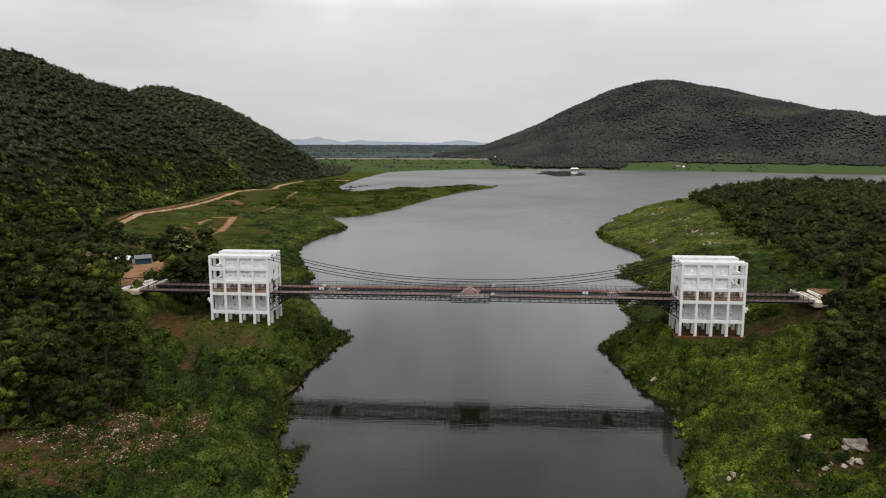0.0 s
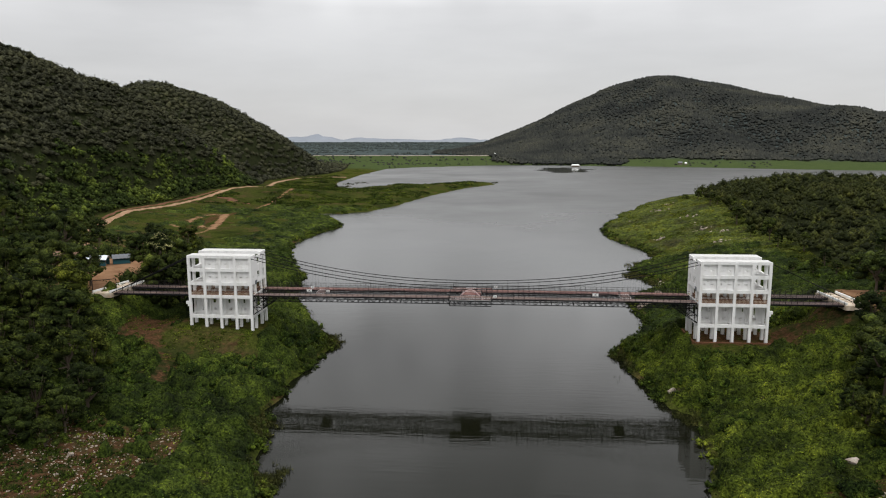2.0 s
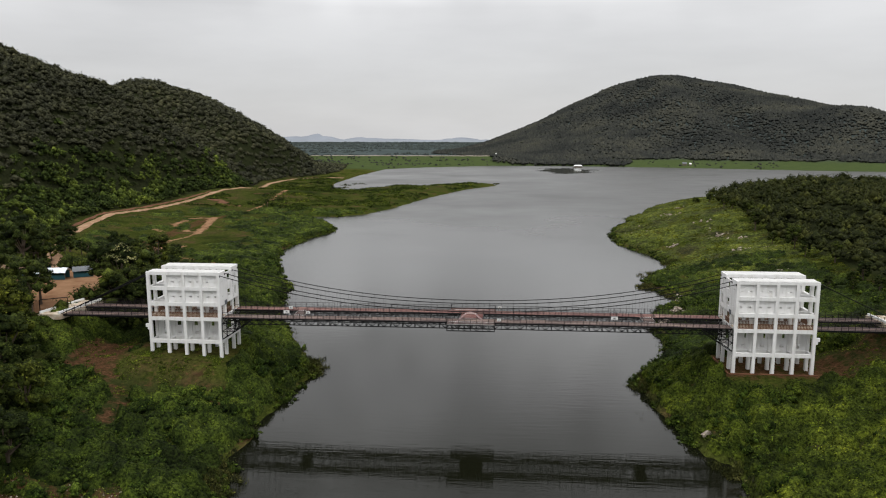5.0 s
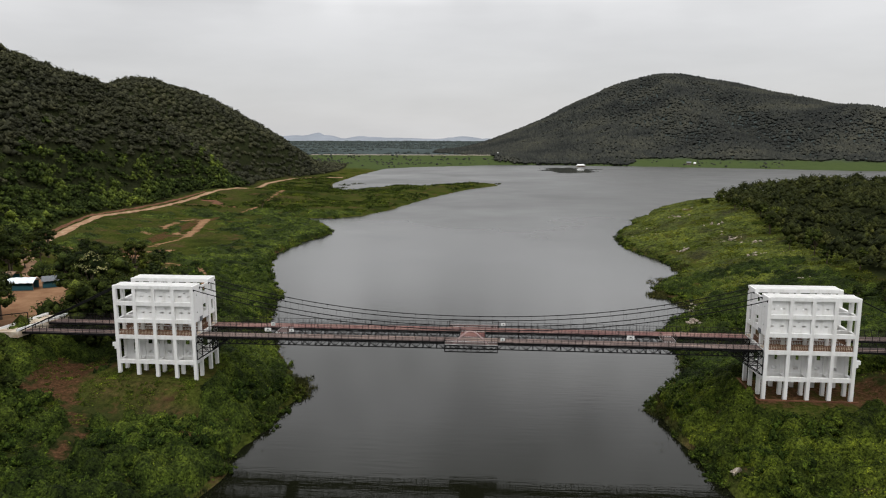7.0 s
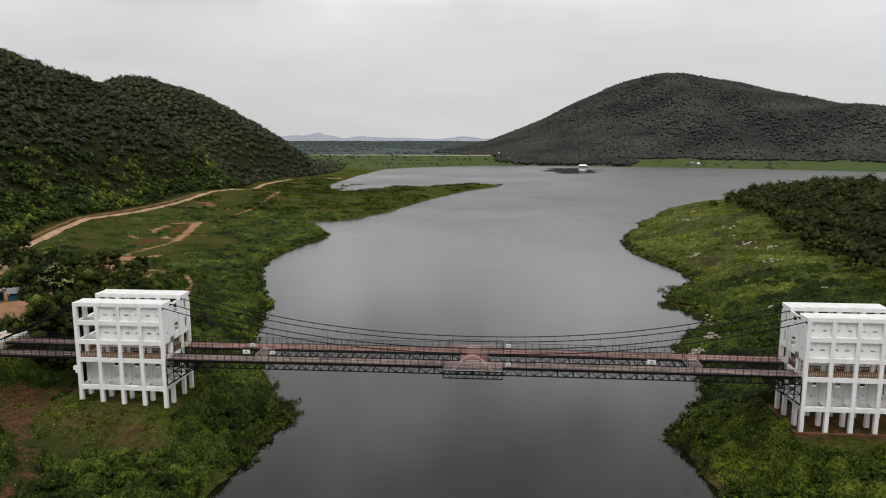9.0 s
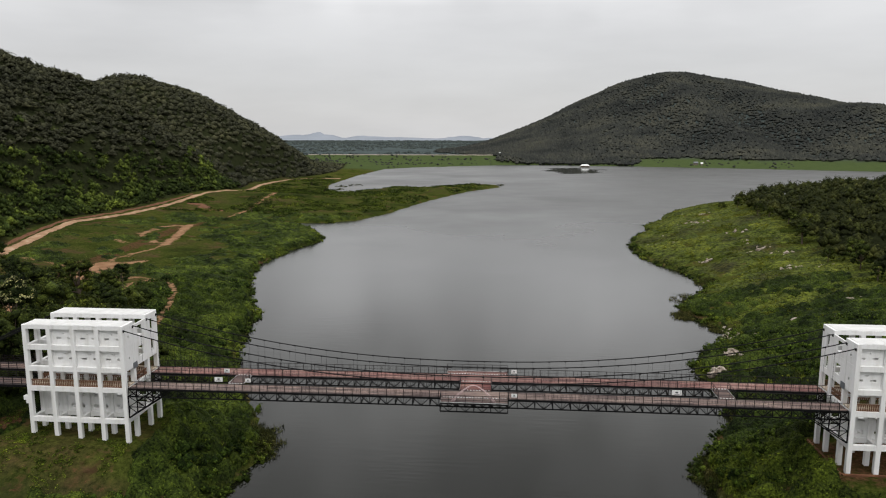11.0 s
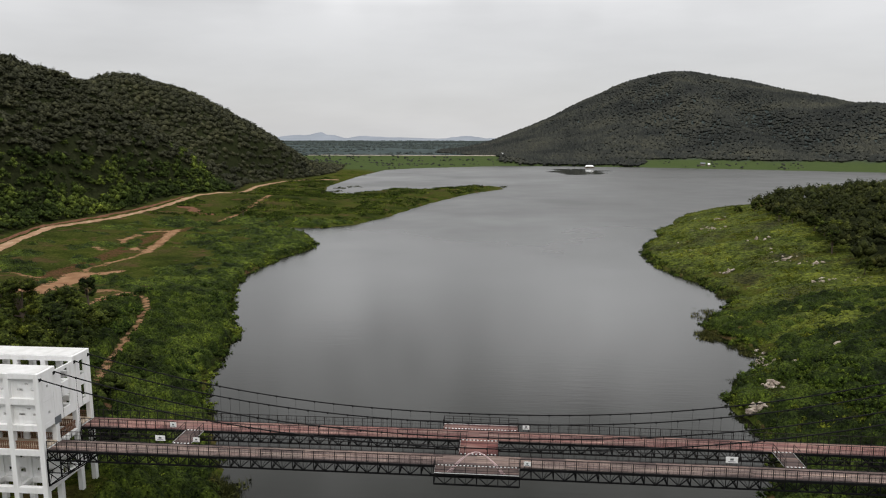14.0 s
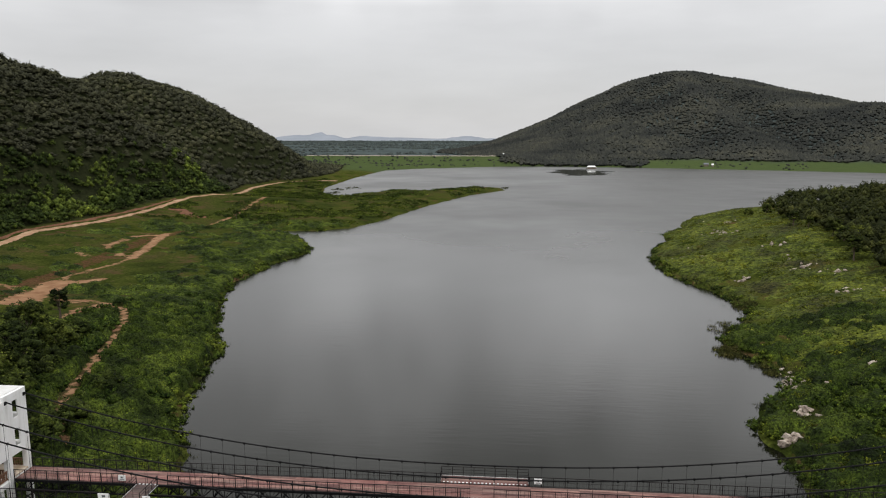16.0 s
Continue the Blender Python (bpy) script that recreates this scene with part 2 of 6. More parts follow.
M_WATER = mat("lake_water", (0.006, 0.0066, 0.0035), 0.04, 0, 0.5)
bsdf(M_WATER).inputs["IOR"].default_value = 1.38
_p = position(M_WATER)
_mp = node(M_WATER, "ShaderNodeMapping")
_mp.inputs["Scale"].default_value = (0.13, 1.0, 1.0)
link(M_WATER, _p, _mp.inputs["Vector"])
_w1 = noise_of(M_WATER, _mp.outputs[0], 1.3, 3, 0.5)
bump(M_WATER, _w1, 0.2, 0.08)
_ws0 = node(M_WATER, "ShaderNodeSeparateXYZ")
link(M_WATER, _p, _ws0.inputs[0])
_wm = node(M_WATER, "ShaderNodeMapRange")                 # calm in the narrows, wind-ruffled on the open lake
for _i, _v in ((1, 20.0), (2, 400.0), (3, 0.035), (4, 0.38)):
    _wm.inputs[_i].default_value = _v
link(M_WATER, _ws0.outputs[1], _wm.inputs[0])
_wn = ramp(M_WATER, noise_of(M_WATER, _p, 0.006, 4, 0.6), [(0.35, (0.75, 0.75, 0.75)), (0.7, (1.25, 1.25, 1.25))])
_wr = mixed(M_WATER, 1.0, _wm.outputs[0], _wn, "MULTIPLY")
_wc = node(M_WATER, "ShaderNodeVectorMath")                # a calm slick off the far wooded point
_wc.operation = "DISTANCE"
_wq = node(M_WATER, "ShaderNodeMapping")
_wq.inputs["Scale"].default_value = (1 / 85, 1 / 160, 0)
link(M_WATER, _p, _wq.inputs["Vector"])
link(M_WATER, _wq.outputs[0], _wc.inputs[0])
_wc.inputs[1].default_value = (100 / 85, 915 / 160, 0)
_wd = node(M_WATER, "ShaderNodeMath")
_wd.operation = "ADD"
link(M_WATER, _wc.outputs["Value"], _wd.inputs[0])
link(M_WATER, noise_of(M_WATER, _p, 0.018, 4, 0.6), _wd.inputs[1])
_wk = ramp(M_WATER, _wd.outputs[0], [(0.85, (0.12, 0.12, 0.12)), (1.4, (1, 1, 1))])
link(M_WATER, mixed(M_WATER, 1.0, _wr, _wk, "MULTIPLY"), bsdf(M_WATER).inputs["Roughness"])
_wg = node(M_WATER, "ShaderNodeMapRange")                 # specular raised by position up the lake, painting a brighter reflection on far water
for _i, _v in ((1, 45.0), (2, 250.0), (3, 0.28), (4, 1.0)):
    _wg.inputs[_i].default_value = _v
link(M_WATER, _ws0.outputs[1], _wg.inputs[0])
link(M_WATER, _wg.outputs[0], bsdf(M_WATER).inputs["Specular IOR Level"])

M_WHITE = mat("white_paint", (0.8, 0.8, 0.79), 0.75, 0, 0.25)
_p = position(M_WHITE)
_mw = node(M_WHITE, "ShaderNodeMapping")
_mw.inputs["Scale"].default_value = (1.0, 1.0, 0.18)
link(M_WHITE, _p, _mw.inputs["Vector"])
_ws = ramp(M_WHITE, noise_of(M_WHITE, _mw.outputs[0], 1.1, 6, 0.65), [(0.28, (0.62, 0.615, 0.59)), (0.5, (0.75, 0.75, 0.74)), (0.75, (0.79, 0.79, 0.79))])
link(M_WHITE, _ws, bsdf(M_WHITE).inputs["Base Color"])
bump(M_WHITE, noise_of(M_WHITE, _p, 6.0, 4), 0.15, 0.02)
# tower white toned down: the strong light from overhead is countered in the colour
M_ROOF = mat("weathered_white_roof", (0.54, 0.54, 0.53), 0.85)
_p = position(M_ROOF)
link(M_ROOF, ramp(M_ROOF, noise_of(M_ROOF, _p, 0.7, 6, 0.7), [(0.3, (0.46, 0.46, 0.445)), (0.7, (0.60, 0.60, 0.59))]), bsdf(M_ROOF).inputs["Base Color"])
M_CREAM = mat("aged_concrete_floor", (0.5, 0.42, 0.32), 0.85)
_p = position(M_CREAM)
link(M_CREAM, ramp(M_CREAM, noise_of(M_CREAM, _p, 0.8, 5), [(0.3, (0.40, 0.30, 0.20)), (0.7, (0.60, 0.54, 0.45))]), bsdf(M_CREAM).inputs["Base Color"])
M_STEEL = mat("dark_painted_steel", (0.006, 0.006, 0.007), 0.7, 0.0, 0.12)
_p = position(M_STEEL)
link(M_STEEL, ramp(M_STEEL, noise_of(M_STEEL, _p, 2.5, 5), [(0.35, (0.003, 0.003, 0.0035)), (0.62, (0.007, 0.007, 0.0075)), (0.8, (0.022, 0.014, 0.010))]), bsdf(M_STEEL).inputs["Base Color"])
M_RAIL = mat("weathered_rail_steel", (0.014, 0.012, 0.012), 0.7, 0.0, 0.12)


def node_color(m, c):
    n = node(m, "ShaderNodeRGB")
    n.outputs[0].default_value = (*c, 1)
    return n.outputs[0]


def planks(name, dark, mid, light):
    m = mat(name, mid, 0.8, 0, 0.2)
    p = position(m)
    mp = node(m, "ShaderNodeMapping")
    mp.inputs["Scale"].default_value = (0.25, 3.0, 1.0)
    link(m, p, mp.inputs["Vector"])
    grain = ramp(m, noise_of(m, mp.outputs[0], 1.6, 6, 0.65), [(0.3, dark), (0.5, mid), (0.72, light)])
    wide = node(m, "ShaderNodeMapping")
    wide.inputs["Scale"].default_value = (0.12, 1.1, 1.0)
    link(m, p, wide.inputs["Vector"])
    bare = ramp(m, noise_of(m, wide.outputs[0], 1.0, 5, 0.7), [(0.46, (0, 0, 0)), (0.7, (0.75, 0.75, 0.75))])
    grain = mixed(m, bare, grain, node_color(m, tuple(0.55 * c + 0.45 * g for c, g in zip(light, (0.42, 0.34, 0.27)))))
    one = ramp(m, node(m, "ShaderNodeObjectInfo").outputs["Random"], [(0.0, (0.55, 0.55, 0.57)), (0.5, (0.95, 0.95, 0.95)), (1.0, (1.4, 1.33, 1.28))])
    link(m, mixed(m, 1.0, grain, one, "MULTIPLY"), bsdf(m).inputs["Base Color"])
    bump(m, noise_of(m, mp.outputs[0], 4.0, 4), 0.3, 0.02)
    return m


M_PLANK_F = planks("grey_brown_boards", (0.052, 0.037, 0.034), (0.112, 0.080, 0.074), (0.215, 0.165, 0.148))
M_PLANK_B = planks("red_brown_boards", (0.075, 0.034, 0.031), (0.150, 0.072, 0.066), (0.235, 0.140, 0.122))
M_PLANK_R = planks("dark_red_boards", (0.06, 0.022, 0.02), (0.125, 0.044, 0.04), (0.19, 0.085, 0.075))
M_DARKBOARD = planks("dark_stained_boards", (0.035, 0.03, 0.03), (0.075, 0.055, 0.052), (0.13, 0.075, 0.068))
M_BALUST = mat("brown_balusters", (0.15, 0.078, 0.045), 0.75)
M_SIGN = mat("white_sign_sheet", (0.72, 0.73, 0.72), 0.5)
M_PRINT = mat("sign_print", (0.09, 0.10, 0.10), 0.6)
M_GREYPANEL = mat("grey_panel", (0.12, 0.13, 0.14), 0.6)
M_LAMPTUBE = mat("pink_white_tube", (0.62, 0.46, 0.46), 0.5)
M_ROCK = mat("pale_rock", (0.42, 0.38, 0.33), 0.9, 0, 0.2)
_p = position(M_ROCK)
link(M_ROCK, ramp(M_ROCK, noise_of(M_ROCK, _p, 0.9, 6, 0.7), [(0.3, (0.10, 0.075, 0.06)), (0.48, (0.29, 0.24, 0.195)), (0.72, (0.50, 0.45, 0.39))]), bsdf(M_ROCK).inputs["Base Color"])
bump(M_ROCK, noise_of(M_ROCK, _p, 2.2, 6, 0.7), 0.8, 0.25)
M_BARK = mat("bark", (0.11, 0.085, 0.065), 0.95, 0, 0.1)
_p = position(M_BARK)
bump(M_BARK, noise_of(M_BARK, _p, 3.0, 5), 0.8, 0.1)
M_TARP = mat("white_blue_tarpaulin", (0.62, 0.68, 0.72), 0.5)
M_TEAL = mat("teal_tarpaulin", (0.015, 0.075, 0.095), 0.6)
M_TIN = mat("rusty_tin_roof", (0.17, 0.095, 0.06), 0.75)
_p = position(M_TIN)
link(M_TIN, ramp(M_TIN, noise_of(M_TIN, _p, 0.7, 5), [(0.3, (0.09, 0.055, 0.04)), (0.7, (0.22, 0.13, 0.08))]), bsdf(M_TIN).inputs["Base Color"])
M_TIMBER = mat("grey_timber", (0.16, 0.13, 0.10), 0.85)
# far hills: the blue-grey of distance haze is put into the base colour
M_HAZED_HILLS = mat("distant_blue_hills", (0.30, 0.345, 0.40), 1.0, 0, 0.0)
_p = position(M_HAZED_HILLS)
link(M_HAZED_HILLS, ramp(M_HAZED_HILLS, noise_of(M_HAZED_HILLS, _p, 0.004, 5), [(0.3, (0.20, 0.222, 0.25)), (0.7, (0.25, 0.272, 0.305))]), bsdf(M_HAZED_HILLS).inputs["Base Color"])

# hindmost hills: mist painted as a base colour close to the sky's
M_PAINTED_MIST = mat("misty_hills", (0.385, 0.40, 0.425), 1.0, 0, 0.0)

# ---- mesh helpers ----
def part(name, bm, material, parent=None, label=""):
    """Links a bmesh as one mesh object, under a thing or a part if one is given."""
    me = bpy.data.meshes.new(name)
    bm.to_mesh(me)
    bm.free()
    me.materials.append(material)
    ob = new(name, me)
    if parent is not None:
        ob.parent = parent
    if label:
        ob["label"] = label
    return ob


def again(ob, parent, m):
    """One more object on the mesh of ob."""
    o = new(ob.name.split(".")[0], ob.data)
    o.parent = parent
    o.matrix_basis = m
    if "label" in ob:
        o["label"] = ob["label"]
    return o


def empty(name, x, y, z, label, category, group="", kind=""):
    e = new(name)
    e.location = (x, y, z)
    return tagged(e, label, category, group, kind)


def box(bm, x0, x1, y0, y1, z0, z1):
    v = [bm.verts.new((x, y, z)) for z in (z0, z1) for y in (y0, y1) for x in (x0, x1)]
    for f in ((0, 2, 3, 1), (4, 5, 7, 6), (0, 1, 5, 4), (2, 6, 7, 3), (0, 4, 6, 2), (1, 3, 7, 5)):
        bm.faces.new([v[i] for i in f])


def bevelled_box(x0, x1, y0, y1, z0, z1, r=0.03):
    bm = bmesh.new()
    box(bm, x0, x1, y0, y1, z0, z1)
    bmesh.ops.bevel(bm, geom=bm.edges[:], offset=r, segments=1, affect="EDGES")
    return bm


def bar(bm, a, b, w, h=None):
    """A straight bar of section w x h from a to b."""
    a, b = Vector(a), Vector(b)
    d = (b - a).normalized()
    side = d.cross(Vector((0, 0, 1)))
    if side.length < 1e-3:
        side = Vector((0, 1, 0))
    side.normalize()
    up = side.cross(d).normalized()
    s, u = side * w / 2, up * (h or w) / 2
    v = [bm.verts.new(p + i * s + j * u) for p in (a, b) for i, j in ((-1, -1), (1, -1), (1, 1), (-1, 1))]
    for f in ((0, 1, 2, 3), (7, 6, 5, 4), (0, 4, 5, 1), (1, 5, 6, 2), (2, 6, 7, 3), (3, 7, 4, 0)):
        bm.faces.new([v[i] for i in f])


def tube(bm, pts, radii, sides=8):
    """A tapered tube through pts."""
    rings = []
    for i, p in enumerate(pts):
        p = Vector(p)
        d = (Vector(pts[min(i + 1, len(pts) - 1)]) - Vector(pts[max(i - 1, 0)])).normalized()
        s = d.orthogonal().normalized()
        if abs(d.z) < 0.9:
            s = d.cross(Vector((0, 0, 1))).normalized()
        u = s.cross(d)
        r = radii[i] if isinstance(radii, (list, tuple)) else radii
        rings.append([bm.verts.new(p + r * (math.cos(k * math.tau / sides) * s + math.sin(k * math.tau / sides) * u)) for k in range(sides)])
    for a, b in zip(rings, rings[1:]):
        for k in range(sides):
            bm.faces.new((a[k], a[(k + 1) % sides], b[(k + 1) % sides], b[k]))
    bm.faces.new(rings[0][::-1])
    bm.faces.new(rings[-1])


def raw_mesh(name, verts, tris, material, smooth=False, second=None):
    """A mesh object from arrays of corners and faces; with a second material, the last column of tris says which faces take it."""
    me = bpy.data.meshes.new(name)
    slot = None
    if second is not None:
        tris = np.asarray(tris, np.int32)
        tris, slot = tris[:, :-1], np.ascontiguousarray(tris[:, -1])
    verts = np.asarray(verts, np.float32)
    tris = np.asarray(tris, np.int32)
    me.vertices.add(len(verts))
    me.vertices.foreach_set("co", verts.ravel())
    me.loops.add(tris.size)
    me.loops.foreach_set("vertex_index", tris.ravel())
    me.polygons.add(len(tris))
    me.polygons.foreach_set("loop_start", np.arange(0, tris.size, tris.shape[1], dtype=np.int32))
    me.polygons.foreach_set("use_smooth", np.full(len(tris), smooth))
    me.materials.append(material)
    if slot is not None:
        me.materials.append(second)
        me.polygons.foreach_set("material_index", slot)
        me.polygons.foreach_set("use_smooth", slot == 1)
    me.update(calc_edges=True)
    return new(name, me)


# ---- the lie of the land ----
LEFT_SHORE = [(-20, -600), (-20, -130), (-23, -90), (-25, -67), (-29.5, -57), (-34, -42), (-38, -30), (-37.5, -12), (-37, 2), (-36, 18),
              (-44, 32), (-50, 46), (-57, 57), (-62, 73), (-64, 88), (-68, 104), (-79, 130), (-89, 158), (-93, 175), (-94, 195),
              (-91, 220), (-86, 241), (-87, 255), (-101, 287), (-116, 306), (-127, 312), (-100, 315), (-84, 328), (-72, 369), (-54, 459),
              (-30, 545), (-7, 589), (3, 608), (-29, 626), (-67, 577), (-102, 574), (-120, 536), (-134, 513), (-158, 550), (-172, 615),
              (-175, 715), (-176, 776), (-169, 934), (-128, 987), (-128, 1100), (-9000, 1100), (-9000, -600)]
RIGHT_SHORE = [(38, -600), (37, -100), (37, -65), (41.5, -44), (43.5, -24), (40.5, -20), (37, -6), (35.5, 7), (36, 18), (41, 24),
               (46, 36), (48, 48), (48, 56), (46, 61), (48, 70), (52, 78), (59, 84), (63, 94), (63, 102), (57, 117),
               (58, 125), (66, 137), (74, 154), (74, 169), (69.5, 185), (64, 201), (61.5, 227), (62.5, 245), (73, 280), (79, 284),
               (82, 316), (100, 340), (100, 357), (113, 386), (143, 411), (220, 425), (400, 430), (900, 380), (9000, 300), (9000, -600)]
FAR_SHORE = [(-9000, 990), (-128, 987), (-60, 1030), (3, 1072), (90, 1070), (174, 1051), (323, 997), (493, 926), (800, 850),
             (9000, 700), (9000, 9000), (-9000, 9000)]


WATER = -1.25                                             # the lake stands low under a cut bank


def hash2(ix, iy):
    n = np.sin(ix * 127.1 + iy * 311.7) * 43758.5453
    return n - np.floor(n)


def vnoise(x, y):
    ix, iy = np.floor(x), np.floor(y)
    fx, fy = x - ix, y - iy
    fx, fy = fx * fx * (3 - 2 * fx), fy * fy * (3 - 2 * fy)
    a, b = hash2(ix, iy), hash2(ix + 1, iy)
    c, d = hash2(ix, iy + 1), hash2(ix + 1, iy + 1)
    return a + (b - a) * fx + (c - a) * fy + (a - b - c + d) * fx * fy - 0.5


def inside_by(x, y, poly):
    """Distance to the outline, positive inside."""
    best = np.full(x.shape, 1e18)
    odd = np.zeros(x.shape, bool)
    n = len(poly)
    for i in range(n):
        (ax, ay), (bx, by) = poly[i], poly[(i + 1) % n]
        ex, ey = bx - ax, by - ay
        t = np.clip(((x - ax) * ex + (y - ay) * ey) / (ex * ex + ey * ey), 0, 1)
        best = np.minimum(best, (x - ax - t * ex) ** 2 + (y - ay - t * ey) ** 2)
        if ay != by:
            odd ^= ((ay > y) != (by > y)) & (x < (bx - ax) * (y - ay) / (by - ay) + ax)
    return np.where(odd, 1, -1) * np.sqrt(best)


def step(a, b, v):
    t = np.clip((v - a) / (b - a), 0, 1)
    return t * t * (3 - 2 * t)


def pad(x, y, cx, cy, hx, hy, soft):
    """1 inside a rounded rectangle, falling to 0 within soft metres outside."""
    q = np.hypot(np.maximum(np.abs(x - cx) - hx, 0), np.maximum(np.abs(y - cy) - hy, 0))
    return 1 - step(0, soft, q)


ROAD_Y = [-300, 0, 100, 140, 168, 207, 249, 291, 341, 396, 432, 490, 548, 627, 690, 800, 1000]
ROAD_X = [-125, -150, -166, -178, -187, -199, -208, -210, -211, -209, -197, -207, -221, -223, -205, -200, -230]


def road_x(y):
    return np.interp(y, ROAD_Y, ROAD_X)


def shores(x, y):
    wob = -1.2 + 1.6 * vnoise(x / 7, y / 7) + 0.9 * vnoise(x / 2.6, y / 2.6)
    return inside_by(x, y, LEFT_SHORE) + wob, inside_by(x, y, RIGHT_SHORE) + wob, inside_by(x, y, FAR_SHORE) + wob


def height(x, y):
    x, y = np.asarray(x, float), np.asarray(y, float)
    dl, dr, df = shores(x, y)
    # left bank: steep by the bridge, a low meadow further on, then the wooded ridge
    near = 1 - step(70, 150, y)
    a = np.maximum(dl, 0)
    hl = near * (4.6 * (1 - np.exp(-a / 13)) + np.minimum(0.17 * np.maximum(a - 20, 0), 14)) + (1 - near) * (2.6 * (1 - np.exp(-a / 14)) + np.minimum(0.10 * np.maximum(a - 50, 0), 6.5) * (x < 0))
    hl = np.minimum(hl, 60)
    flat = pad(x, y, -57.5, 5, 10, 7, 9)
    hl = hl * (1 - flat) + flat * (6.45 - 0.075 * (x + 50))
    lot = pad(x, y, -107, 25, 19, 24, 13)
    hl = hl * (1 - lot) + lot * 14.4
    e = road_x(y) - x
    cut = np.maximum(e - 5, 0)
    u = np.clip(cut / 168, 0, 1)
    along = np.interp(y, [-300, -50, 150, 350, 410, 460, 540, 640], [0.55, 0.82, 0.98, 1.03, 0.93, 0.75, 0.36, 0.0])
    ridge = 101 * (1 - (1 - u) ** 2) ** 1.15 * along
    r = np.hypot(np.where(x < -378, (x + 378) / 230, (x + 378) / 180), (y - 640) / np.where(y < 640, 270, 300))
    dome = 96 * np.clip(1 - r ** 1.35, 0, 1)
    hill = np.maximum(ridge, dome) + np.minimum(ridge, dome) * 0.12
    hl = hl + hill * step(0, 38, cut) * (1 + 0.10 * vnoise(x / 60, y / 60) + 0.05 * vnoise(x / 23, y / 23)) * (cut > 0)
    # right bank: a grassy slope up to the wooded knoll
    b = np.maximum(dr, 0)
    hr = 3.8 * (1 - np.exp(-b / 9)) + np.minimum(0.185 * np.maximum(b - 7, 0), 15)
    flat = pad(x, y, 57.5, 5, 10, 7, 8)
    hr = hr * (1 - flat) + flat * 6.1
    lot = pad(x, y, 93, 9, 8, 10, 9)
    hr = hr * (1 - lot) + lot * 14.4
    # the far shore: dam on the left, wooded hill on the right, plain behind
    c = np.maximum(df, 0)
    hf = 2.0 * (1 - np.exp(-c / 12))
    dam = np.clip(14.2 - 0.30 * np.abs(y - 1112), 0, 13.4) * (1 - step(0, 70, x))
    top = sum(np.interp(x + d, [-120, -40, 68, 171, 271, 396, 500, 553, 607, 700, 745, 840, 1200, 2600], [0, 22, 64, 112, 160, 195, 166, 150, 140, 120, 94, 94, 80, 40]) for d in (-60, -30, 0, 30, 60)) / 5
    rise = step(15, 640, c - np.clip(x - 400, 0, 900) * 0.10) * 0.55 + 0.45 * np.clip((c - 15) / 640, 0, 1)
    hf = hf + top * rise * (y > 800) * (1 - 0.7 * step(1750, 2600, y)) * (1 + 0.07 * vnoise(x / 90, y / 90))
    spur = 30 * vnoise(x / 95 + 4, y / 380 + 1) - 34 * np.exp(-((x - 470 + 0.10 * (y - 1000)) / 48) ** 2)
    hf = hf + spur * 4 * rise * (1 - rise) * (y > 800) * step(0, 200, x)
    hf = hf + 22 * np.exp(-((x - 640) / 110) ** 2 - ((y - 1230) / 110) ** 2)
    hf = np.maximum(hf, dam * (y > 1000))
    z = np.where(dl > 0, hl, -9.0)
    z = np.where(dr > 0, np.maximum(z, hr), z)
    z = np.where(df > 0, np.maximum(z, hf), z)
    land = np.maximum(np.maximum(dl, dr), df)
    rough = 0.55 * vnoise(x / 5, y / 5) + 0.28 * vnoise(x / 2, y / 2)
    rough = rough * step(0, 6, land) * (1 - pad(x, y, -105, 30, 19, 29, 6)) * (1 - 0.8 * pad(x, y, 0, 5, 68, 8, 6))
    return np.where(land > 0, z + rough, np.maximum(-5.0, np.where(land > -1.6, 0.95 * land, -1.52 + 0.3 * (land + 1.6)))), land


def line_gap(x, y, pts):
    best = np.full(np.shape(x), 1e9)
    for (ax, ay), (bx, by) in zip(pts, pts[1:]):
        t = np.clip(((x - ax) * (bx - ax) + (y - ay) * (by - ay)) / ((bx - ax) ** 2 + (by - ay) ** 2), 0, 1)
        best = np.minimum(best, np.hypot(x - ax - t * (bx - ax), y - ay - t * (by - ay)))
    return best


def grid_axis(lo, hi, fine, far_lo, far_hi, grow):
    mid = list(np.arange(lo, hi + 0.01, fine))
    s = fine
    while mid[-1] < far_hi:
        s *= grow
        mid.append(mid[-1] + s)
    s = fine
    while mid[0] > far_lo:
        s *= grow
        mid.insert(0, mid[0] - s)
    return np.array(mid)


gx = grid_axis(-178, 125, 1.75, -4500, 4500, 1.055)
gy = grid_axis(-110, 330, 2.0, -500, 5200, 1.03)
GX, GY = np.meshgrid(gx, gy)
GZ, _land = height(GX, GY)
nx, ny = len(gx), len(gy)
i0 = (np.arange(ny - 1)[:, None] * nx + np.arange(nx - 1)[None, :]).ravel()
CUT = [(-72, 8), (-71, 2), (-72, -4), (-68, -11), (-62, -17), (-60, -26)]
TRACK3 = [(-66, 40), (-71, 45), (-78, 59), (-83, 75), (-88, 91), (-95, 110), (-104, 126), (-112, 131), (-118, 134)]
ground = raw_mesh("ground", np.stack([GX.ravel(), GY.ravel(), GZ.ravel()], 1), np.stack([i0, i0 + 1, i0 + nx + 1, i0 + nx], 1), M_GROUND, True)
tagged(ground, "grassy green banks with patches of bare reddish earth", "ground", kind="structure")
dirt = np.maximum(pad(GX, GY, -107, 25, 16, 19, 8), 0.75 * pad(GX, GY, 93, 8, 4, 9, 6))
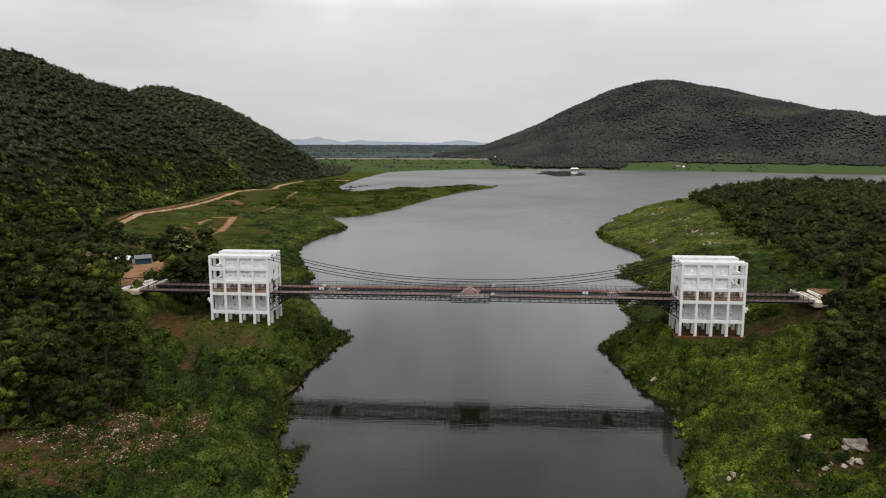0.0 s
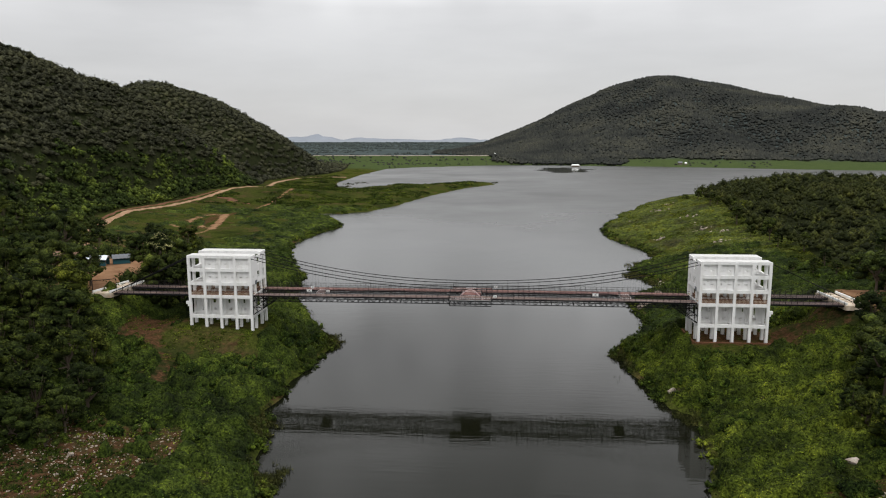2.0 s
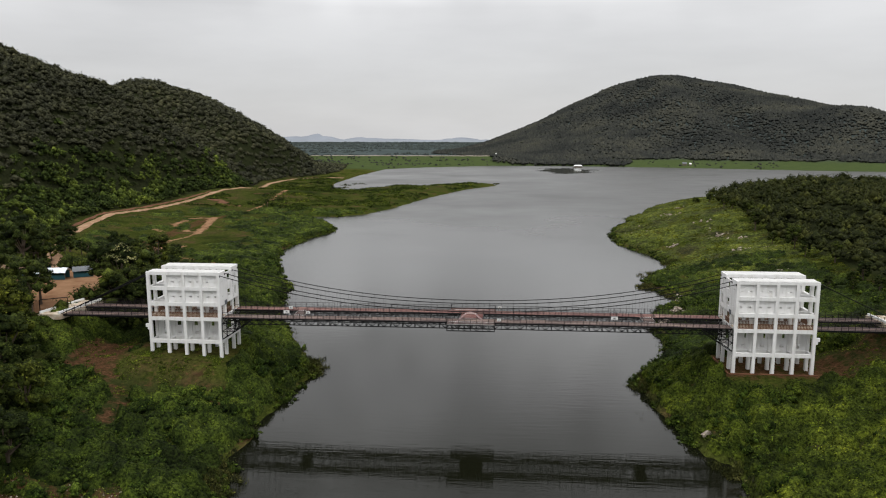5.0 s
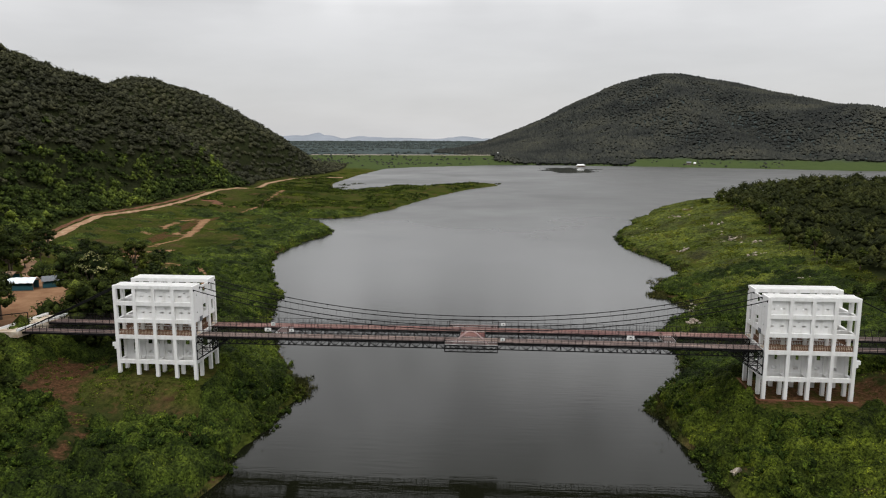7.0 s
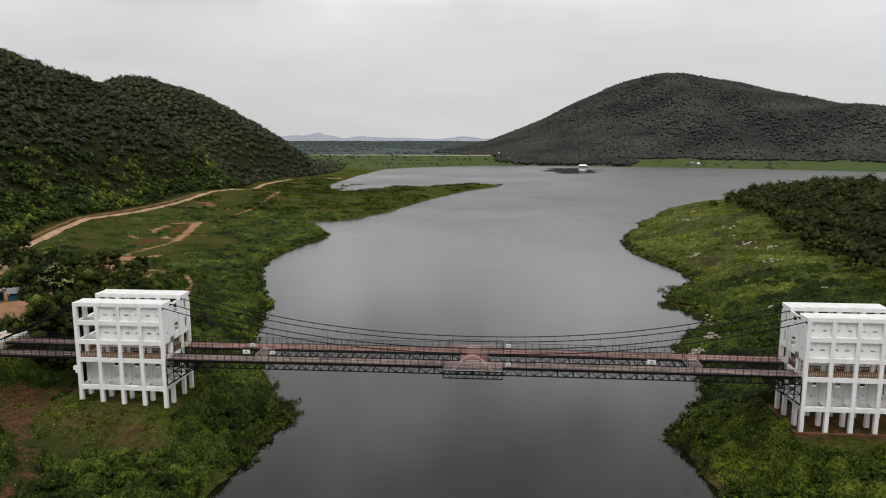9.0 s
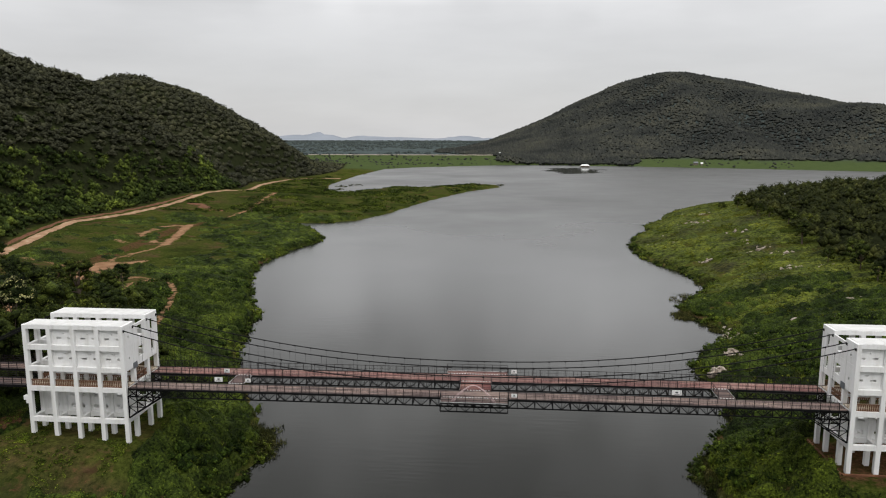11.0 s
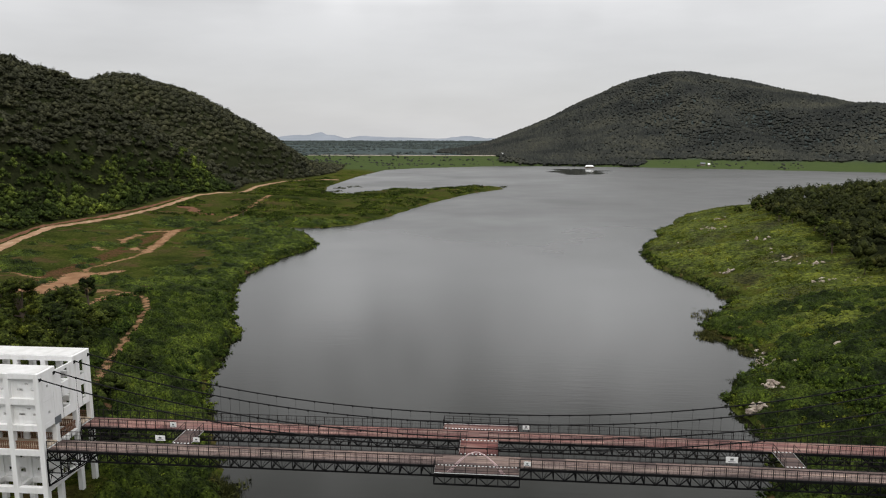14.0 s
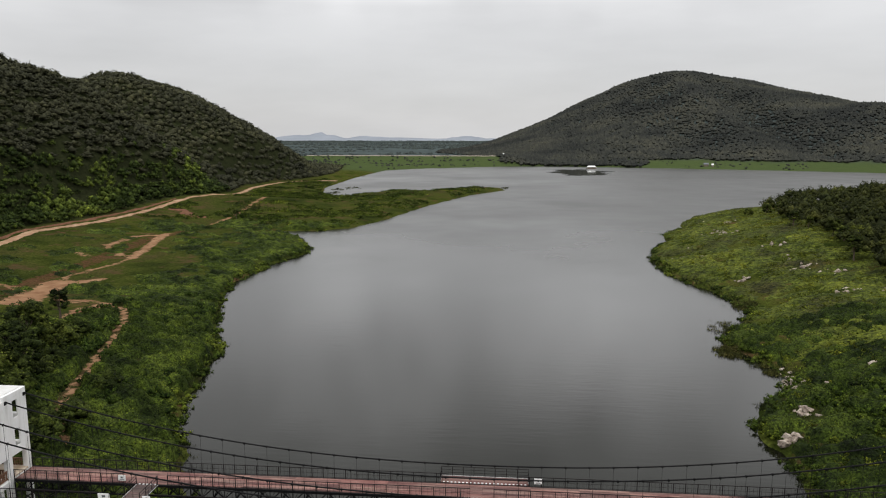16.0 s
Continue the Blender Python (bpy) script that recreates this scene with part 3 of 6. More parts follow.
for line, w0, w1, much in (
        (TRACK3, 0.3, 2.3, 0.68), ([(-112, 131), (-113, 120), (-109, 107)], 0.8, 3.0, 0.64), ([(-142, 111), (-132, 121), (-140, 140), (-143, 157)], 3.0, 6.5, 0.72), ([(-143, 150), (-134, 165)], 1.5, 4.0, 0.66),
        ([(-143, 157), (-147, 168), (-144, 191), (-144, 208)], 0.4, 3.0, 0.6), ([(-144, 205), (-152, 240), (-162, 273)], 0.8, 4.2, 0.68),
        ([(-150, 207), (-164, 222), (-164, 249), (-161, 262)], 0.6, 4.0, 0.66), ([(-155, 300), (-159, 353), (-165, 441), (-189, 515)], 0.8, 3.6, 0.62),
        ([(-172, 151), (-155, 147), (-140, 139)], 1.0, 4.0, 0.54), ([(-128, 134), (-120, 131)], 2.0, 5.0, 0.55), ([(-168, 205), (-160, 200)], 1.5, 4.0, 0.52)):
    dirt = np.maximum(dirt, much * (1 - step(w0, w1, line_gap(GX, GY, line))))
soil = np.maximum(0.56 * pad(GX, GY, -58, -72, 12, 9, 9), 0.56 * pad(GX, GY, -54, -61, 9, 11, 7))
soil = np.maximum(soil, 0.5 * pad(GX, GY, 57, -68, 9, 6, 5))
soil = np.maximum(soil, 0.55 * (1 - step(0.5, 4.5, line_gap(GX, GY, CUT))))
soil = np.maximum(soil, 0.30 * pad(GX, GY, -58, -6, 8, 5, 5))
soil = np.maximum(soil, 0.62 * pad(GX, GY, 60, 4, 11, 5, 4))
soil = np.maximum(soil, 0.47 * pad(GX, GY, 76, 4, 5, 6, 5))
soil = np.maximum(soil, 0.66 * pad(GX, GY, -74, -3, 3.5, 7, 4))
soil = np.maximum(soil, 0.8 * pad(GX, GY, -46.5, -13.4, 2.0, 0.8, 1.6))
soil = np.maximum(soil, 0.6 * (1 - step(2.0, 6.0, line_gap(GX, GY, [(-140, 112), (-150, 150), (-155, 215), (-160, 290)]))))
soil = np.maximum(soil, 0.33 * (_land > 0) * (np.abs(GX) < 100) * (GY < 70))
sat = ground.data.attributes.new("soil", "FLOAT", "POINT")
sat.data.foreach_set("value", soil.ravel().astype(np.float32))
edge = lambda y: np.interp(y, [20, 50, 80, 150, 230, 320, 345, 400], [108, 104, 106, 113, 122, 134, 150, 175])
# wood: how much of the dark floor colour, shade included, the ground takes
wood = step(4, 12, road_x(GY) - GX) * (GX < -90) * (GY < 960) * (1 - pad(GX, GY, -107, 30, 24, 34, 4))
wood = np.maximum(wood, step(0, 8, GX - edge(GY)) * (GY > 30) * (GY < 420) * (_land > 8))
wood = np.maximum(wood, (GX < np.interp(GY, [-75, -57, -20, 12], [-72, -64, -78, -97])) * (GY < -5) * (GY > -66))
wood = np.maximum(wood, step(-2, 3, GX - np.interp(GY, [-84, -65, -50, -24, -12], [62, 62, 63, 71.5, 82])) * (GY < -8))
# near banks take part of it, as painted shade between the shrubs
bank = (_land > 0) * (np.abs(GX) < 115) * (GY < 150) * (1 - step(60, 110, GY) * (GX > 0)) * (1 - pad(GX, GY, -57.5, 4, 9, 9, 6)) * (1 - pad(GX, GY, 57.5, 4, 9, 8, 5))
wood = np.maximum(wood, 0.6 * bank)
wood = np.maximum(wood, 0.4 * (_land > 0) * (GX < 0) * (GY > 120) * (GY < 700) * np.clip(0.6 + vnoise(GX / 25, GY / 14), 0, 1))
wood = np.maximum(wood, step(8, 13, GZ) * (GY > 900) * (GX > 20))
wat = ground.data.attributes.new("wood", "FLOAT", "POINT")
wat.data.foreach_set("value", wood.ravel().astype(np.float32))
# plain: where the haze-tinted colour lies, also below the far hill's trees
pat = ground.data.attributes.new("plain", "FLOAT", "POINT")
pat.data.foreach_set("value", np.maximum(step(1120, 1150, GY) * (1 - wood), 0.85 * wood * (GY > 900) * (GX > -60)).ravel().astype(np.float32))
lat = ground.data.attributes.new("lush", "FLOAT", "POINT")
lat.data.foreach_set("value", (step(840, 900, GY) * (1 - wood)).ravel().astype(np.float32))
dat = ground.data.attributes.new("dirt", "FLOAT", "POINT")
dat.data.foreach_set("value", dirt.ravel().astype(np.float32))

bm = bmesh.new()
wv = [bm.verts.new(p) for p in ((-2500, -480, WATER), (2500, -480, WATER), (2500, 2000, WATER), (-2500, 2000, WATER))]
bm.faces.new(wv)
water = part("water", bm, M_WATER)
tagged(water, "still dark grey reservoir water with faint ripples", "water", kind="structure")


def ribbon(name, points, width, material, label, lift=0.14, wild=0.25):
    """A worn track that follows the ground."""
    pts = [Vector((x, y, 0)) for x, y in points]
    line = []
    for i in range(len(pts) - 1):
        p0, p1, p2, p3 = pts[max(i - 1, 0)], pts[i], pts[i + 1], pts[min(i + 2, len(pts) - 1)]
        n = max(3, int((p2 - p1).length / 2.0))
        for k in range(n):
            t = k / n
            line.append(0.5 * ((2 * p1) + (p2 - p0) * t + (2 * p0 - 5 * p1 + 4 * p2 - p3) * t * t + (3 * p1 - p0 - 3 * p2 + p3) * t ** 3))
    line.append(pts[-1])
    rows = []
    for i, p in enumerate(line):
        d = (line[min(i + 1, len(line) - 1)] - line[max(i - 1, 0)]).normalized()
        s = Vector((-d.y, d.x, 0))
        wl_ = width * (0.5 + wild * noise.noise(p * 0.11)) * min(1, 0.35 + 0.2 * min(i, len(line) - 1 - i))
        wr_ = width * (0.5 + wild * noise.noise(p * 0.13 + Vector((9, 3, 1)))) * min(1, 0.35 + 0.2 * min(i, len(line) - 1 - i))
        rows.append([p - s * wl_, p - s * wl_ * 0.33, p + s * wr_ * 0.33, p + s * wr_])
    flat = np.array([[q.x, q.y] for r in rows for q in r])
    z = height(flat[:, 0], flat[:, 1])[0]
    z = z.reshape(-1, 4)
    z = np.maximum(z, z.mean(1, keepdims=True) - 0.1) + lift
    z[:, 0] -= lift * 1.4
    z[:, 3] -= lift * 1.4
    v = np.column_stack([flat, z.ravel()])
    f = [(4 * i + k, 4 * i + k + 1, 4 * i + k + 5, 4 * i + k + 4) for i in range(len(rows) - 1) for k in range(3)]
    return tagged(raw_mesh(name, v, f, material, True), label, "track", kind="structure")


ribbon("road", [(-118, 54), (-140, 84), (-166, 118), (-179, 145), (-187, 168), (-198, 207), (-206, 249), (-208, 291), (-208, 341), (-206, 396), (-195, 432), (-206, 490), (-219, 548), (-220, 627), (-196, 660), (-178, 690)], 4.6, M_ROAD, "pale dirt road along the foot of the wooded hill", 0.35)
ribbon("red_bank_1", [(-200, 352), (-190, 350), (-180, 338), (-172, 340)], 8, M_REDSOIL, "strip of bare red earth below the road", 0.3, 0.6)
ribbon("red_bank_2", [(-186, 150), (-200, 198), (-211, 249), (-214, 291), (-214, 341), (-211, 385)], 2.2, M_REDSOIL, "cut red earth bank above the road", 0.5, 0.7)
ribbon("dam_road", [(-330, 1112), (-200, 1112), (-90, 1112), (10, 1112)], 3, M_ROCK, "pale track along the crest of the dam", 0.6)

# ---- distant hills behind the plain, haze painted into their colour ----
def distant_range(y0, depth, bumps, base, material, label):
    xs = np.linspace(-4200, 3000, 240)
    prof = np.full(xs.shape, base)
    for cx, w, h in bumps:
        prof = np.maximum(prof, base + h * np.exp(-((xs - cx) / w) ** 2))
    prof = prof + 1.8 * vnoise(xs / 60, xs * 0) + 0.8 * vnoise(xs / 22, xs * 0)
    v, f = [], []
    for j in range(7):
        t = j / 6
        for x_, p_ in zip(xs, prof):
            v.append((x_ + 8 * vnoise(np.array(x_ / 40), np.array(j * 3.1)), y0 + depth * t, -6 + (p_ + 6) * math.sin(min(t * 1.25, 1) * math.pi / 2)))
    n = len(xs)
    f = [(j * n + i, j * n + i + 1, j * n + n + i + 1, j * n + n + i) for j in range(6) for i in range(n - 1)]
    o = raw_mesh("backdrop", v, f, material, True)
    return tagged(o, label, "distant hills", kind="structure")


distant_range(4150, 250, [(-250, 110, 25), (-330, 60, 18), (-180, 60, 17), (-402, 80, 9), (-100, 70, 12), (-637, 160, 9), (700, 300, 20)], 5, M_HAZED_HILLS, "low hills far off on the plain, tinted blue-grey for haze")
distant_range(4450, 300, [(-1255, 55, 44), (-1310, 90, 28), (-1180, 70, 26), (-1420, 120, 26), (-957, 90, 20), (-880, 120, 15), (-720, 160, 9), (-2000, 300, 40)], 9, M_HAZED_HILLS, "hills on the horizon, tinted blue-grey for haze")
distant_range(4900, 300, [(-1640, 240, 66), (-1330, 160, 68), (-1080, 150, 66), (-900, 140, 48), (-720, 120, 26), (-2300, 300, 70)], 8, M_PAINTED_MIST, "hills behind the plain, painted very pale for mist")

# ---- the two white bridge towers ----
COL_X = [0.28 + i * 3.61 for i in range(5)]            # from the water side towards the land
ROW_Y = [0.28, 2.85, 6.95, 9.87]
LEVEL = [9.75, 14.45, 17.45, 20.65, 23.75]               # beam centres


def slab(x0, x1, y0, y1, z0, z1, r=0.03):
    return bevelled_box(min(x0, x1), max(x0, x1), y0, y1, z0, z1, r)


def bridge_tower(side, foot_water, foot_land, label):
    """side: -1 left, +1 right. The water face stands at x = side * 49.9."""
    root = empty("bridge_tower", side * 57.5, 5, 6.0, label, "bridge tower", "pair of bridge towers")
    base = Vector(root.location)

    def put(name, bm, material, label_=""):
        bmesh.ops.translate(bm, verts=bm.verts[:], vec=-base)
        return part(name, bm, material, root, label_)

    def X(u):
        return side * (49.9 + u)

    w = 0.31
    for iy, y in enumerate(ROW_Y):
        for ix, u in enumerate(COL_X):
            foot = foot_water + (foot_land - foot_water) * u / 15 - 0.5
            put("column", slab(X(u - w), X(u + w), y - w, y + w, foot, 24.0), M_WHITE)
        for iz, z in enumerate(LEVEL):
            lo, hi = z - (0.36 if iz else 0.34), min(z + 0.36, 23.985)
            inset = 0.02
            bm = bmesh.new()
            for k in range(4):
                a, b = X(COL_X[k] + w), X(COL_X[k + 1] - w)
                box(bm, min(a, b), max(a, b), y - w + inset, y + w - inset, lo, hi)
            put("beam", bm, M_WHITE)
    # cross beams within the blocks at every level, and across the gap
    for ix, u in enumerate(COL_X):
        for iz, z in enumerate(LEVEL):
            spans = [(ROW_Y[0], ROW_Y[1]), (ROW_Y[2], ROW_Y[3])]
            if iz not in (1, 4):
                spans.append((ROW_Y[1], ROW_Y[2]))
            if iz == 1 and ix in (0, 4):
                spans.append((ROW_Y[1], ROW_Y[2]))
            for y0, y1 in spans:
                put("cross_beam", slab(X(u - w + 0.03), X(u + w - 0.03), y0 + w, y1 - w, z - 0.3, min(z + 0.3, 23.97)), M_WHITE)
    # white infill walls set back between the front columns, pierced by small slots; the landward bay stays open
    def panel(k, y, z0, z1, holes):
        """holes: (from, to, bottom, top) in shares of the bay's width and in metres over its floor."""
        a, b = COL_X[k] + w, COL_X[k + 1] - w
        cuts = [(a + f0 * (b - a), a + f1 * (b - a), z0 + q0, z0 + q1) for f0, f1, q0, q1 in holes]
        us = sorted({a, b, *(c[0] for c in cuts), *(c[1] for c in cuts)})
        zs = sorted({z0, z1, *(c[2] for c in cuts), *(c[3] for c in cuts)})
        bm = bmesh.new()
        for s0, s1 in zip(us, us[1:]):
            for p0, p1 in zip(zs, zs[1:]):
                mu, mz = (s0 + s1) / 2, (p0 + p1) / 2
                if not any(c[0] < mu < c[1] and c[2] < mz < c[3] for c in cuts):
                    box(bm, *sorted((X(s0), X(s1))), y - 0.08, y + 0.08, p0, p1)
        bmesh.ops.remove_doubles(bm, verts=bm.verts[:], dist=0.0005)
        bm.verts.index_update()
        same = {}
        for f in bm.faces:
            same.setdefault(frozenset(v.index for v in f.verts), []).append(f)
        bmesh.ops.delete(bm, geom=[f for fs in same.values() if len(fs) > 1 for f in fs], context="FACES_ONLY")
        put("wall_panel", bm, M_WHITE)

    for iz in (2, 3):
        z0, z1 = LEVEL[iz] + 0.36, LEVEL[iz + 1] - 0.36
        for k in range(3):
            mid = 1.0 if iz == 2 else 0.8
            panel(k, 0.50, z0, z1, [(0.15, 0.62 + 0.1 * (k % 2), 0.06, 0.13), (0.08, 0.22, mid, mid + 0.32), (0.54, 0.78, mid, mid + 0.3), (0.3, 0.44, mid + 0.75, mid + 0.95)])
    z0, z1 = LEVEL[0] + 0.34, LEVEL[1] - 0.36
    for k in range(3):
        panel(k, ROW_Y[1], z0, z1, [(0.12, 0.36, 0.55, 1.15), (0.58, 0.84, 0.55, 1.15), (0.12, 0.34, 2.3, 3.2), (0.58, 0.86, 2.3, 3.2)])
    panel(3, ROW_Y[1], z0, z1, [(0.25, 0.60, 0.4, 3.3)])
    # end walls with one window for each storey
    for u in (COL_X[0],):
        for r0, r1 in ((0, 1), (2, 3)):
            for iz in (2, 3):
                z0, z1 = LEVEL[iz] + 0.3, LEVEL[iz + 1] - 0.3
                y0, y1 = ROW_Y[r0] + w, ROW_Y[r1] - w
                x0, x1 = sorted((X(u - 0.275), X(u - 0.1)))
                bm = bmesh.new()
                c = (y0 + y1) / 2
                half = 0.2 if r0 == 0 else 0.42
                sill, head = (0.95, 1.3) if r0 == 0 else (0.2, 2.1)
                for p0, p1, q0, q1 in ((y0, c - half, z0, z1), (c + half, y1, z0, z1), (c - half, c + half, z0, z0 + sill), (c - half, c + half, z0 + head, z1)):
                    box(bm, x0, x1, p0, p1, q0, q1)
                put("end_wall", bm, M_WHITE)
    for u in (COL_X[0],):
        for iz in (2, 3):
            z0, z1 = LEVEL[iz] + 0.3, LEVEL[iz + 1] - 0.3
            y0, y1 = ROW_Y[1] + w, ROW_Y[2] - w
            bm = bmesh.new()
            c = (y0 + y1) / 2
            for p0, p1, q0, q1 in ((y0, c - 0.75, z0, z1), (c + 0.75, y1, z0, z1), (c - 0.75, c + 0.75, z0, z0 + 0.55), (c - 0.75, c + 0.75, z0 + 2.05, z1)):
                box(bm, *sorted((X(u - 0.275), X(u - 0.1))), p0, p1, q0, q1)
            put("end_wall", bm, M_WHITE)
    # white roofs, darkened in colour against the zenith light, bay by bay, and the buff floor of the walkway storey
    for y0, y1 in ((ROW_Y[0], ROW_Y[1]), (ROW_Y[2], ROW_Y[3])):
        for k in range(4):
            put("roof_slab", slab(X(COL_X[k] + 0.02), X(COL_X[k + 1] - 0.02), y0 - 0.2, y1 + 0.2, 24.0, 24.04, 0.01), M_ROOF)
        put("floor_slab", slab(X(0.02), X(15.0), y0 - w + 0.41, y1 + w - 0.41, 14.82, 14.98, 0.02), M_CREAM, "buff concrete walkway floor")
    # balustrades of the walkway storey
    one = None
    for y in ROW_Y:
        for k in range(4):
            a, b = COL_X[k] + w, COL_X[k + 1] - w
            if one is None:
                bm = bmesh.new()
                ln = b - a
                box(bm, 0, ln, -0.05, 0.05, 0.86, 0.98)
                box(bm, 0, ln, -0.05, 0.05, 0.02, 0.12)
                for j in range(11):
                    c = (j + 0.5) * ln / 11
                    v0 = len(bm.verts)
                    box(bm, c - 0.07, c + 0.07, -0.045, 0.045, 0.12, 0.40)
                    box(bm, c - 0.045, c + 0.045, -0.03, 0.03, 0.40, 0.58)
                    box(bm, c - 0.07, c + 0.07, -0.045, 0.045, 0.58, 0.86)
                one = part("balustrade", bm, M_BALUST, root, "brown turned balusters under a rail")
                one.location = Vector((min(X(a), X(b)), y, 14.8)) - base
            else:
                again(one, root, Matrix.Translation(Vector((min(X(a), X(b)), y, 14.8)) - base))
    for u in (COL_X[0], COL_X[4]):
        bm = bmesh.new()
        y0, y1 = ROW_Y[1] + w, ROW_Y[2] - w
        box(bm, X(u) - 0.05, X(u) + 0.05, y0, y1, 15.72, 15.84)
        box(bm, X(u) - 0.05, X(u) + 0.05, y0, y1, 14.86, 14.98)
        for j in range(12):
            c = y0 + (j + 0.5) * (y1 - y0) / 12
            box(bm, X(u) - 0.04, X(u) + 0.04, c - 0.07, c + 0.07, 14.98, 15.26)
            box(bm, X(u) - 0.03, X(u) + 0.03, c - 0.045, c + 0.045, 15.26, 15.44)
            box(bm, X(u) - 0.04, X(u) + 0.04, c - 0.07, c + 0.07, 15.44, 15.72)
        put("balustrade", bm, M_BALUST, "brown turned balusters under a rail")
    if side > 0:
        put("footing", slab(X(-0.7), X(15.6), -0.75, -0.4, 5.3, 6.32, 0.04), M_REDSOIL, "low earth-stained footing along the front columns")
        put("footing", slab(X(-0.95), X(-0.6), -0.4, 10.6, 5.3, 6.3, 0.04), M_REDSOIL, "low earth-stained footing along the front columns")
    # cable saddles on the water face
    for y in (0.3, 2.85, 6.95, 9.87):
        bm = bmesh.new()
        bar(bm, (X(-0.12), y, 23.15), (X(0.15), y, 23.3), 0.34, 0.34)
        put("cable_saddle", bm, M_STEEL, "black steel cable saddle")
    put("corbel", slab(X(15.0), X(15.75), 0.0, 0.6, 12.6, 13.3, 0.05), M_WHITE)
    put("corbel", slab(X(15.0), X(15.4), 0.0, 0.6, 12.1, 12.6, 0.05), M_WHITE)
    put("grey_panel", slab(X(-0.14), X(-0.04), 2.35, 3.45, 17.0, 17.9, 0.02), M_GREYPANEL, "small dark grey board on the column")
    # triangular steel brackets under the deck ends
    for y in (0.25, 2.6, 7.2, 9.6):
        bm = bmesh.new()
        top, low = 13.6, 10.3
        pts = [(X(-0.1), y, top), (X(-5.2), y, top), (X(-0.1), y, low)]
        for p, q in ((0, 1), (1, 2), (2, 0)):
            bar(bm, pts[p], pts[q], 0.13)
        bar(bm, (X(-0.1), y, 12.0), (X(-2.6), y, top), 0.11)
        bar(bm, (X(-2.6), y, 12.0), (X(-2.6), y, top), 0.11)
        bar(bm, (X(-0.1), y, 12.0), (X(-2.6), y, 12.0), 0.09)
        bar(bm, (X(-2.6), y, 12.0), (X(-0.1), y, top), 0.07)
        bar(bm, (X(-1.35), y, 11.1), (X(-0.1), y, 12.0), 0.07)
        bar(bm, (X(-3.9), y, 12.8), (X(-2.6), y, top), 0.07)
        bar(bm, (X(-3.9), y, 12.8), (X(-3.9), y, top), 0.07)
        put("deck_bracket", bm, M_STEEL, "black steel bracket truss under the deck end")
    for z, u in ((12.0, -2.6), (13.5, -5.1), (10.4, -0.15)):
        for y0, y1 in ((0.25, 2.6), (7.2, 9.6)):
            bm = bmesh.new()
            bar(bm, (X(u), y0, z), (X(u), y1, z), 0.1)
            bar(bm, (X(u), y0, z), (X(u + 1.2), y1, z + 0.6), 0.07)
            put("bracket_tie", bm, M_STEEL)
    return root


bridge_tower(-1, 6.42, 7.56, "white painted concrete bridge tower on a grassy bank")
bridge_tower(1, 6.1, 6.1, "white painted concrete bridge tower on bare earth")

# ---- the twin suspension footbridges ----
HALF, PANELS = 49.6, 41
PITCH = 2 * HALF / PANELS


def deck_z(x):
    return 14.86 + 0.12 * (1 - (x / HALF) ** 2)


def cable_z(x):
    return 17.1 + (23.3 - 17.1) * abs(x / HALF) ** 2.2


